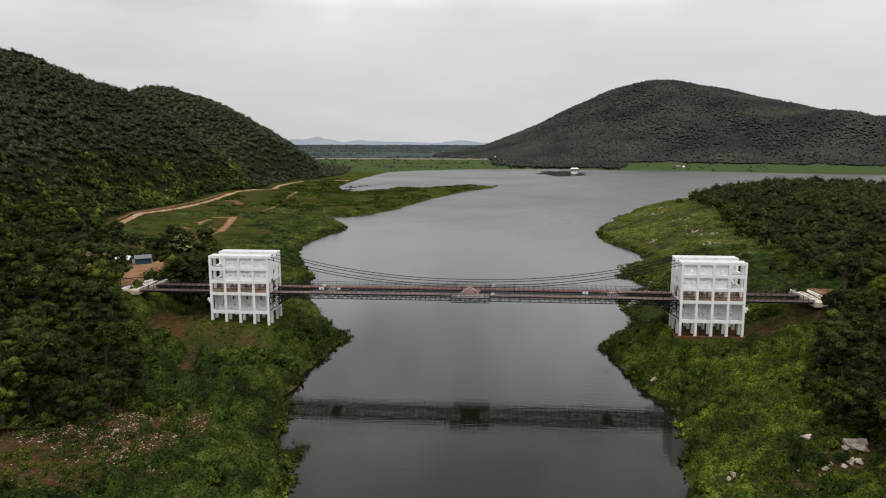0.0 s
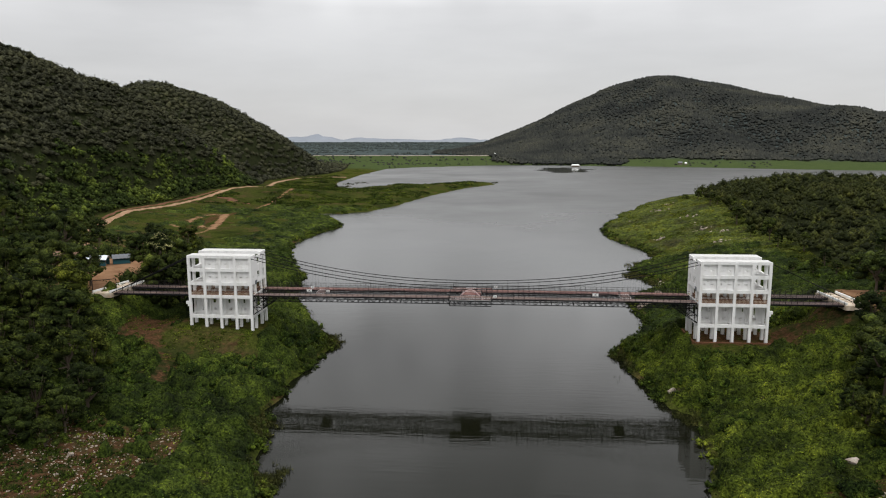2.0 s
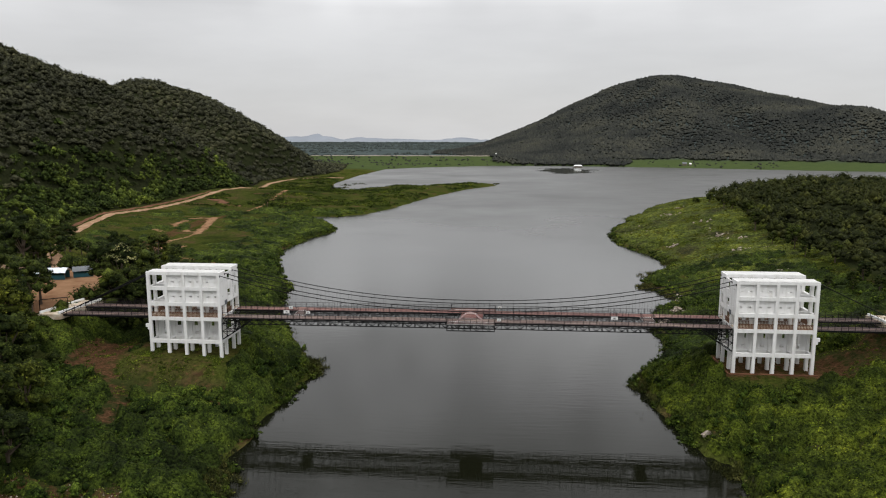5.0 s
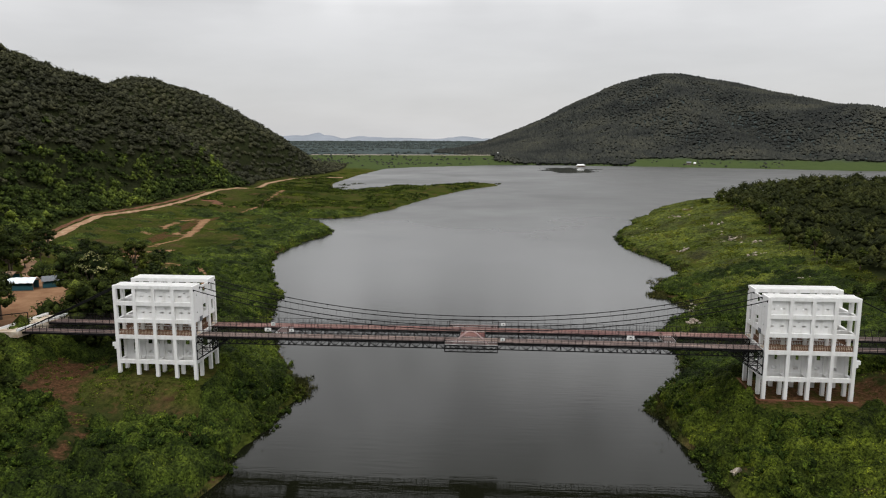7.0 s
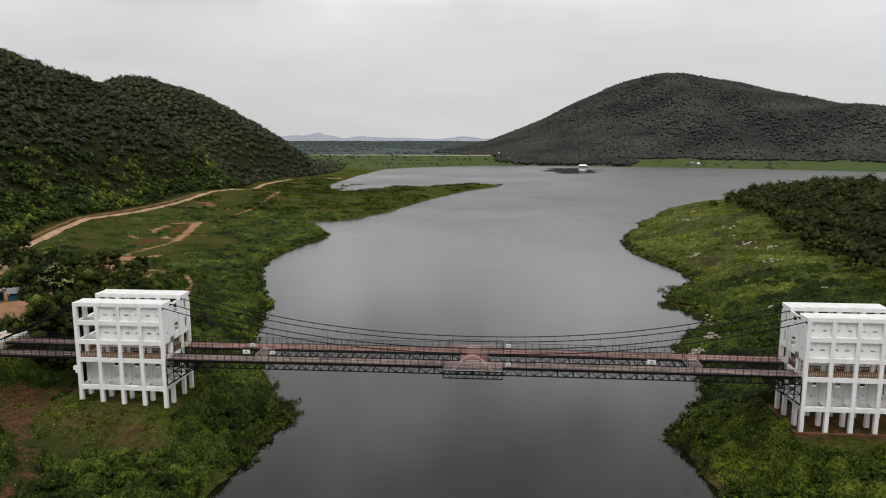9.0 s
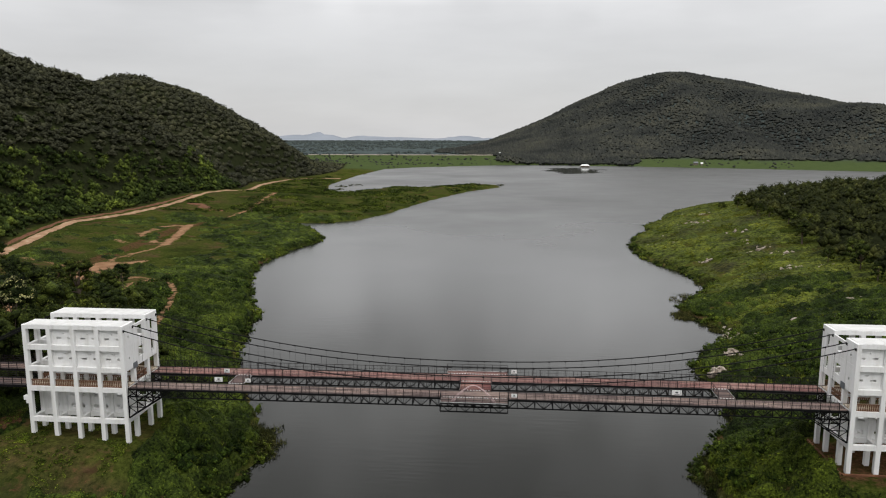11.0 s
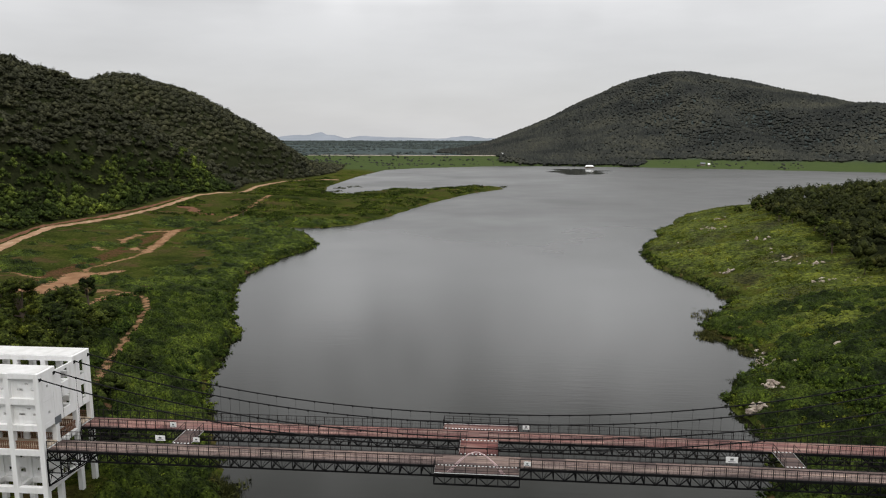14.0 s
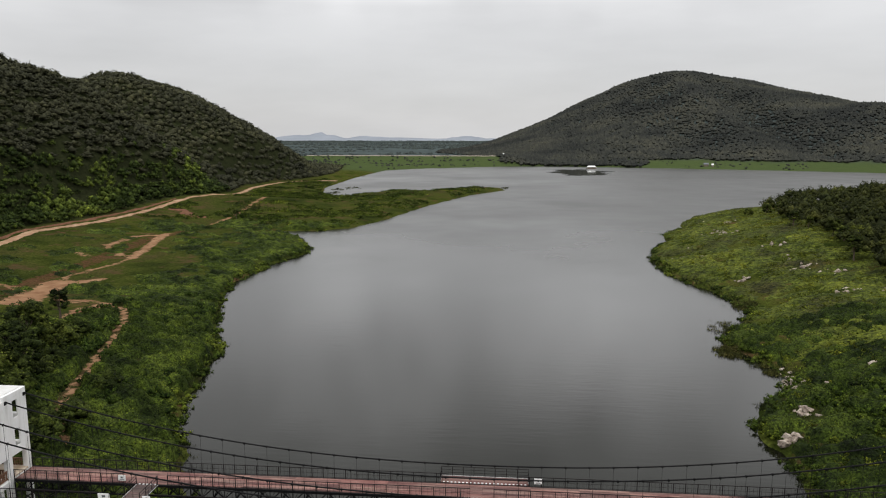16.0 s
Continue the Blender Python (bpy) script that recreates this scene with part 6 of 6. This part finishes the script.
def leafy_mat(name, x0, x1, y0, y1, cell, cover, mounds, r_lo, r_hi, rise, n_leaf, leaf, material, under, label, category):
    """A closed cover of creepers: rounded mounds of leaves that run into one another over the ground."""
    xs, ys = np.arange(x0, x1, cell), np.arange(y0, y1, cell)
    X, Y = np.meshgrid(xs, ys)
    X = X + rng.uniform(-0.3, 0.3, X.shape) * cell
    Y = Y + rng.uniform(-0.3, 0.3, Y.shape) * cell
    Z, land = height(X, Y)
    C = np.clip(cover(X, Y, Z, land), 0, 1) * step(-0.9, 0.4, land)
    H = np.zeros(X.shape)
    for cx, cy, u, k in zip(rng.uniform(x0, x1, mounds), rng.uniform(y0, y1, mounds), rng.uniform(0, 1, mounds) ** 1.5, rng.uniform(0.3, 1.3, mounds)):
        r = r_lo + (r_hi - r_lo) * u
        i0, i1 = int((cx - r - x0) / cell), int((cx + r - x0) / cell) + 2
        j0, j1 = int((cy - r - y0) / cell), int((cy + r - y0) / cell) + 2
        w = (slice(max(j0, 0), max(j1, 0)), slice(max(i0, 0), max(i1, 0)))
        q = 1 - ((X[w] - cx) ** 2 + (Y[w] - cy) ** 2) / (r * r)
        H[w] = np.maximum(H[w], k * rise * r * np.sqrt(np.clip(q, 0, 1)))
    H = H + rng.uniform(-0.5, 0.5, H.shape) * min(0.3 * cell, 0.2)
    top = Z - 0.35 + C * (0.3 + H)
    ny_, nx_ = X.shape
    a = (np.arange(ny_ - 1)[:, None] * nx_ + np.arange(nx_ - 1)[None, :])
    live = (C[:-1, :-1] + C[1:, :-1] + C[:-1, 1:] + C[1:, 1:]) > 0.12
    a = a[live]
    quads = np.stack([a, a + 1, a + nx_ + 1, a + nx_], 1)
    used, back = np.unique(quads, return_inverse=True)
    P = np.stack([X.ravel(), Y.ravel(), top.ravel()], 1)
    gy_, gx_ = np.gradient(top, cell)
    N = np.stack([-gx_.ravel(), -gy_.ravel(), np.ones(gx_.size)], 1)
    N /= np.linalg.norm(N, axis=1)[:, None]
    quads = back.reshape(-1, 4)
    mat_v = P[used]
    pick = used[rng.integers(0, len(used), n_leaf)]
    pick = pick[C.ravel()[pick] > 0.3]
    n = len(pick)
    nrm = N[pick] * 0.9 + rng.normal(size=(n, 3)) * 0.42
    nrm /= np.linalg.norm(nrm, axis=1)[:, None]
    t = np.cross(nrm, rng.normal(size=(n, 3)))
    t /= np.linalg.norm(t, axis=1)[:, None]
    b = np.cross(nrm, t)
    c = P[pick] + N[pick] * rng.uniform(0.02, 0.22, n)[:, None] + t * rng.uniform(-0.5, 0.5, n)[:, None] * cell
    z_ = rng.uniform(0.5, 1.4, n)[:, None] * leaf
    leaf_v = np.stack([c - t * z_, c - b * z_ * 0.6, c + t * z_ - nrm * z_ * 0.3, c + b * z_ * 0.6], 1).reshape(-1, 3)
    leaf_f = np.arange(n * 4).reshape(-1, 4) + len(mat_v)
    faces = np.concatenate([np.column_stack([quads, np.ones(len(quads), int)]), np.column_stack([leaf_f, np.zeros(n, int)])])
    o = raw_mesh(name, np.concatenate([mat_v, leaf_v]), faces, material, False, under)
    return tagged(o, label, category, kind="stuff")


def plot(x, y, cx, cy, hx, hy, soft):
    return pad(x + 1.6 * vnoise(x / 2.3, y / 2.3), y + 1.6 * vnoise(x / 2.3 + 7, y / 2.3), cx, cy, hx, hy, soft)


def left_cover(x, y, z, l):
    bare = np.maximum.reduce([plot(x, y, -107, 24, 19, 23, 2), 0.95 * plot(x, y, -58, 0, 9, 9, 3), 0.9 * plot(x, y, -64, -8, 5, 5, 3), plot(x, y, -74, -3, 3.5, 7, 3), plot(x, y, -60, -74, 7, 8, 7), plot(x, y, -54, -61, 8, 11, 6) * step(-0.1, 0.35, vnoise(x / 2.6 + 3, y / 2.6) + 0.3), plot(x, y, -46.5, -13.4, 2.0, 0.7, 1.2),
                              1 - step(0.8, 2.6, line_gap(x, y, CUT) + 1.2 * vnoise(x / 2, y / 2)), 1 - step(0.8, 1.9, line_gap(x, y, TRACK3) + 0.8 * vnoise(x / 2, y / 2))])
    patchy = step(-0.75, -0.5, vnoise(x / 9, y / 9) + 0.5 * vnoise(x / 4, y / 4) - 0.15 * (l > 26) * (y < 0))
    return (x < 0) * patchy * (1 - step(0.15, 0.7, bare))


def right_cover(x, y, z, l):
    bare = np.maximum.reduce([plot(x, y, 59, 3, 10, 8, 2), plot(x, y, 76, 4, 5, 6, 3), plot(x, y, 92, 7, 7, 11, 2), plot(x, y, 61.7, -62.8, 2.6, 2.6, 1.2), plot(x, y, 56, -68, 9, 4, 4) * step(0.0, 0.4, vnoise(x / 2.2 + 3, y / 2.2) + 0.15), plot(x, y, 57.2, -68, 3.8, 2.0, 1.2), plot(x, y, 44, -63.5, 2, 1.2, 1.2), plot(x, y, 57, -56, 0.8, 0.8, 1), plot(x, y, 53, -66, 1, 0.8, 1.2), plot(x, y, 41.5, -16.5, 1, 1, 1.2), plot(x, y, 61.5, 89, 2, 5, 1.5), plot(x, y, 50, 58, 2, 1, 1.5), plot(x, y, 55.5, 66, 1.5, 2.5, 1.5)])
    patchy = step(-0.75, -0.5, vnoise(x / 8, y / 8) + 0.5 * vnoise(x / 4, y / 4) - 0.4 * step(60, 120, y))
    return (x > 0) * patchy * (1 - step(0.15, 0.7, bare))


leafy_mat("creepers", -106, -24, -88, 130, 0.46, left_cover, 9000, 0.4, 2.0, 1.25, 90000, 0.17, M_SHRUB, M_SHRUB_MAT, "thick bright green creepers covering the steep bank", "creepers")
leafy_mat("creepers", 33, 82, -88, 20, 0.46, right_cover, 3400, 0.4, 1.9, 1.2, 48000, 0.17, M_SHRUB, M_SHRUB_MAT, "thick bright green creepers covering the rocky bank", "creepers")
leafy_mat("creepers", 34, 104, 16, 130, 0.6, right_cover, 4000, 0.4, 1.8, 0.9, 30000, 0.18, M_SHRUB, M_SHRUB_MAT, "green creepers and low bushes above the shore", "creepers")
def belt(x, y):
    """1 in the belts of dark bushes below the two towers."""
    return np.maximum(pad(x, y, -58, -24, 16, 9, 9), pad(x, y, 56, -22, 12, 11, 9))


p = spaced(sample(6500, -110, -24, -86, 150, lambda x, y, z, l: (l > 0.8) & (left_cover(x, y, z, l) > 0.5) & (vnoise(x / 12 + 5, y / 12) + 0.4 * vnoise(x / 5, y / 5) + 0.22 * belt(x, y) > 0.06)), 1.45)
p[:, 2] += 0.5
scatter("bank_shrubs", TALL, p, bushy(p, 0.9, 2.1, 8), M_BUSH, "taller dark green bushes on the bank", "shrubs", rng.uniform(0.7, 1.2, len(p)))
p = spaced(sample(4200, 36, 105, -86, 110, lambda x, y, z, l: (l > 0.8) & (x < np.where(y > 10, 144, right_wood(y) + 2)) & (right_cover(x, y, z, l) > 0.5) & (vnoise(x / 11 + 2, y / 11) + 0.4 * vnoise(x / 5, y / 5) + 0.25 * belt(x, y) > 0.14 + 0.1 * step(40, 90, y))), 1.45)
p[:, 2] += 0.5
scatter("bank_shrubs", TALL, p, bushy(p, 0.9, 2.0, 8), M_BUSH, "taller dark green bushes on the rocky bank", "shrubs", rng.uniform(0.7, 1.2, len(p)))
MEADOW_PATH = [(-132, 116), (-143, 157), (-146, 190), (-152, 235), (-162, 275)]
CARPET = [sprigs(9, 1.1, 0.25, 0.2, 0) for _ in range(6)]
p = sample(24000, -100, 84, -90, 130, lambda x, y, z, l: (l > 0.3) & clear(x, y) & off_track(x, y, 1.0) & (np.abs(x) < 78 + 20 * (y > 20)) & ((x < 0) | (y > 10) | (x < right_wood(y))))
scatter("bank_weeds", CARPET, p, rng.uniform(0.5, 1.3, len(p)), M_WEED, "fresh green weeds and grass between the shrubs", "weeds")
def meadow_cover(x, y, z, l):
    far = step(14, 42, l) * 0.4
    worn = 1 - step(2.5, 5.5, line_gap(x, y, MEADOW_PATH) + 2 * vnoise(x / 4, y / 4))
    return (x < -40) * step(4, 8, x - road_x(y)) * step(-0.45 + far, -0.1 + far, vnoise(x / 12, y / 10) + 0.5 * vnoise(x / 5, y / 4)) * (1 - worn) * (line_gap(x, y, TRACK3) > 1.8)


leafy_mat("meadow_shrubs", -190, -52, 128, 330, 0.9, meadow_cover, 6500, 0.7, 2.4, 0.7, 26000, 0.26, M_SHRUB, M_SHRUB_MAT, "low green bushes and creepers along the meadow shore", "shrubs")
p = sample(17000, -215, 5, 320, 720, lambda x, y, z, l: (l > 0.5) & (x < 10) & (road_x(y) - x < -7) & (vnoise(x / 18, y / 12) + 0.4 * vnoise(x / 6, y / 5) > 0.0))
scatter("meadow_shrubs", WEED, p, rng.uniform(0.7, 2.2, len(p)), M_SHRUB, "dark green low shrubs on the spit and meadow", "shrubs")
p = sample(9000, 50, 140, 40, 400, lambda x, y, z, l: (l > 0.5) & (x < edge(y) + 4) & clear(x, y) & (vnoise(x / 7, y / 7) > -0.05))
scatter("slope_weeds", WEED, p, rng.uniform(0.5, 1.3, len(p)), M_GRASS, "yellow-green grass tussocks on the open slope", "grass")
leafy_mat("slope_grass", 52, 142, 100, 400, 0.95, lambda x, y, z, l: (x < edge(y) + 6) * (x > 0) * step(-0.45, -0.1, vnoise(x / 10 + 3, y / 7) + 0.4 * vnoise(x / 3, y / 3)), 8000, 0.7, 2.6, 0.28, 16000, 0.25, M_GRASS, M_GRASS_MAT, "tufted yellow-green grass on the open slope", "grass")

# reeds and drowned branches at the water's edge
def blades(n, ht):
    a = rng.uniform(0, math.tau, n)
    r = rng.uniform(0, 0.55, n)
    base = np.stack([r * np.cos(a), r * np.sin(a), np.full(n, -0.3)], 1)
    tip = base + np.stack([rng.normal(0, 0.35, n), rng.normal(0, 0.35, n), rng.uniform(0.6, 1.1, n) * ht], 1)
    side = rng.normal(size=(n, 3)) * np.array([1, 1, 0.1])
    side = side / np.linalg.norm(side, axis=1)[:, None] * 0.06
    v = np.stack([base - side, base + side, tip], 1).reshape(-1, 3)
    return v, np.column_stack([np.arange(n * 3).reshape(-1, 3), np.zeros(n, int)])


REED = [joined([blades(16, 1.3), leaves(7, 0.7, 0.6, 0.2, -0.1, 0)]) for _ in range(5)]
p = sample(60000, -100, 100, -110, 300, lambda x, y, z, l: (l > -3.0) & (l < 0.6) & (vnoise(x / 6, y / 6) > -0.12))
p[:, 2] = np.maximum(p[:, 2], -1.7)
scatter("reeds", REED, p, rng.uniform(0.6, 1.15, len(p)), M_REED, "dull green reeds and drowned twigs along the waterline", "reeds")

p = sample(42000, -100, 100, -110, 330, lambda x, y, z, l: (l > -2.4) & (l < 1.4) & (vnoise(x / 5 + 9, y / 5) > -0.1))
p[:, 2] = np.maximum(p[:, 2], -1.5)
scatter("shore_bushes", SHRUB, p, rng.uniform(0.6, 1.7, len(p)), M_SHRUB, "dull green bushes hanging over the waterline", "shrubs")
p = np.concatenate([sample(500, cx - r0, cx + r0, cy - r0 * 1.6, cy + r0 * 1.6, lambda x, y, z, l: (l < 4) & (np.hypot(x - cx, (y - cy) / 1.6) < r0 * rng.uniform(0.2, 1, x.shape)) & (vnoise(x / 2.5, y / 2.5) > -0.1))
                    for cx, cy, r0 in ((62, 134, 6), (56, 112, 4), (60, 99, 3), (74, 158, 4), (-36, 16, 4), (-38, 24, 3), (-36, -38, 4), (-29, -56, 4), (36, 12, 3.5), (42, -26, 2.5))])
p[:, 2] = np.maximum(p[:, 2], -1.55)
scatter("reeds", REED, p, rng.uniform(0.7, 1.5, len(p)), M_REED, "olive clumps of half-drowned reeds and bushes in the coves", "reeds")
p = np.array([(cx + rng.normal(0, r0), cy + rng.normal(0, r0 * 2.2), -1.5) for cx, cy, r0 in ((-196, 747, 4), (-180, 715, 4), (-185, 797, 5), (-177, 810, 5), (-190, 703, 4), (-155, 596, 3), (-144, 613, 4), (-1, 625, 2), (-150, 560, 3)) for _k in range(16)])
scatter("reeds", WEED, p, rng.uniform(0.9, 2.2, len(p)), M_REED, "olive tufts of half-drowned reeds in the far cove", "reeds")
BRANCH = [blades(9, 1.6) for _ in range(4)]
p = sample(9000, -70, 70, -90, 200, lambda x, y, z, l: (l > -6) & (l < -2.2) & (vnoise(x / 4 + 4, y / 4) > 0.3))
p[:, 2] = -1.6
scatter("drowned_branches", BRANCH, p, rng.uniform(0.4, 0.9, len(p)), M_REED, "thin dark branches of drowned bushes in the shallows", "branches")


p = sample(2600, -76, -38, -92, -58, lambda x, y, z, l: (l > 8) & (left_cover(x, y, z, l) < 0.6) & (vnoise(x / 3, y / 3) > -0.15))
scatter("bank_weeds", WEED, p, rng.uniform(0.25, 0.8, len(p)), M_SHRUB, "scattered green weeds on the stony ground", "weeds")
p = sample(1500, 52, 76, -84, -56, lambda x, y, z, l: (vnoise(x / 3, y / 3) + 0.05 * (x - 58) > -0.1) & (np.hypot(x - 61.7, (y + 63.5) / 1.3) > 3.2) & (np.hypot((x - 57) / 2, y + 68.3) > 2.4))
p[:, 2] += 0.3
scatter("bank_shrubs", TALL, p, rng.uniform(0.5, 1.3, len(p)), M_BUSH, "dark scrub round the pale rocks below the wood", "shrubs")
p = sample(4200, -84, -46, -16, 14, lambda x, y, z, l: (left_cover(x, y, z, l) < 0.6) & (vnoise(x / 3 + 5, y / 3) > 0.0))
p = np.concatenate([p, sample(900, 66, 88, -6, 14, lambda x, y, z, l: vnoise(x / 3 + 5, y / 3) > -0.1)])
scatter("bank_weeds", WEED, p, rng.uniform(0.2, 0.55, len(p)), M_WEED, "short weeds on the trodden earth by the towers", "weeds")


# ---- rocks ----
def rock(x, y, size, seed, label="pale weathered boulder on the bank"):
    r = random.Random(seed)
    bm = bmesh.new()
    for _ in range(15):
        d = Vector((r.gauss(0, 1), r.gauss(0, 1), r.gauss(0, 1))).normalized()
        bm.verts.new(d * r.uniform(0.75, 1.1))
    hull = bmesh.ops.convex_hull(bm, input=bm.verts[:])
    bmesh.ops.delete(bm, geom=[v for v in hull["geom_interior"] if isinstance(v, bmesh.types.BMVert)], context="VERTS")
    bmesh.ops.subdivide_edges(bm, edges=bm.edges[:], cuts=2, use_grid_fill=True)
    off = Vector((r.uniform(-50, 50), r.uniform(-50, 50), r.uniform(-50, 50)))
    for v in bm.verts:
        v.co *= 1 + 0.16 * noise.noise(v.co * 2.3 + off) + 0.07 * noise.noise(v.co * 6 + off)
    bmesh.ops.scale(bm, vec=(size * r.uniform(0.8, 1.3), size * r.uniform(0.7, 1.0), size * r.uniform(0.55, 0.9)), verts=bm.verts[:])
    o = part("boulder", bm, M_ROCK)
    z = float(height(np.array([x]), np.array([y]))[0][0])
    o.matrix_basis = pose(x, y, z + size * 0.28, r.uniform(-15, 15), r.uniform(-15, 15), r.uniform(0, 360))
    tagged(o, label, "boulder", "boulders on the banks")


SPOTS = [(55.7, 68.2, 0.9), (54.4, 66.2, 0.8), (56.6, 64, 0.6), (51, 58.5, 0.95), (48.8, 57.4, 1.15), (61.0, 86.5, 0.7), (61.8, 88, 0.8), (60.6, 84, 0.7), (62.4, 90.5, 0.6), (61.4, 92.6, 0.7), (62.6, 86, 0.5), (59.8, 82.6, 0.8), (63.2, 92.5, 0.7), (61.5, 92, 0.9), (62.5, 97, 0.8), (62, 89, 0.8), (63, 94, 0.7), (60, 85, 0.6), (63.5, 99, 0.7), (62.2, 91, 0.5), (64, 96, 0.6),
         (57, -56, 1.1), (61.5, -61, 1.9), (62.9, -61.6, 1.3), (61.9, -62.6, 1.3), (60.4, -62, 0.9), (60, -67, 0.8), (57.5, -67.5, 0.7), (58.7, -67, 0.8), (56.2, -66.6, 0.65), (55, -67.4, 0.7), (59.3, -66.2, 0.7), (52, -66, 0.5), (50.6, -67, 0.45), (43.5, -63, 0.7), (44.5, -64.5, 0.6), (42.6, -64, 0.6), (46.4, -62, 0.65),
         (41, -16.5, 1.1), (50, -50, 0.8), (53.5, -66, 0.6), (-44, -15, 0.8), (-46, -17, 0.5), (-38, -68, 0.6), (-55.6, -62.3, 0.7)]
for cx, cy, n, r0 in ((97, 258, 9, 5), (102, 215, 9, 5), (104.6, 172, 8, 4), (100, 149, 8, 3.5), (82, 183, 6, 3), (86, 81, 9, 3), (77.6, 88, 7, 2.5), (100, 184, 7, 3), (61, 87, 14, 3), (60.5, 92, 10, 2.5), (55, 67, 8, 2), (50, 58, 6, 2), (97, 268, 5, 3)):
    for _k in range(n):
        SPOTS.append((cx + rng.normal(0, r0 * 0.5), cy + rng.normal(0, r0 * 0.35), rng.uniform(0.35, 1.1)))
for k, (x_, y_, s_) in enumerate(SPOTS):
    rock(x_, y_, s_, 100 + k)

STONE = []
for k in range(4):
    v, f = ICO1
    STONE.append((v * (0.7 + 0.5 * rng.uniform(size=(len(v), 1))) * np.array([1.2, 0.9, 0.6]), np.column_stack([f, np.zeros(len(f), int)])))
p = sample(4600, -74, -40, -90, -46, lambda x, y, z, l: (vnoise(x / 5, y / 5) + 0.35 * vnoise(x / 1.7, y / 1.7) + 0.6 * pad(x, y, -56, -63, 9, 8, 9) + 0.3 * rng.normal(size=x.shape) > 0.4) & (l > 10))
scatter("loose_stones", STONE, p, rng.uniform(0.18, 0.46, len(p)) ** 2, M_ROCK, "litter of small pale stones on bare ground", "stones")
p = sample(5000, 55, 132, 40, 400, lambda x, y, z, l: (l > 5) & (x < edge(y)) & (vnoise(x / 11 + 7, y / 9) > 0.27))
scatter("loose_stones", STONE, p, rng.uniform(0.2, 0.75, len(p)), M_ROCK, "pale stones showing through the slope's grass", "stones")
p = sample(1200, -60, 70, -80, 60, lambda x, y, z, l: (l > 2) & clear(x, y) & (vnoise(x / 3 + 3, y / 3) > 0.25))
scatter("loose_stones", STONE, p, rng.uniform(0.12, 0.35, len(p)), M_ROCK, "scattered pale stones on the banks", "stones")
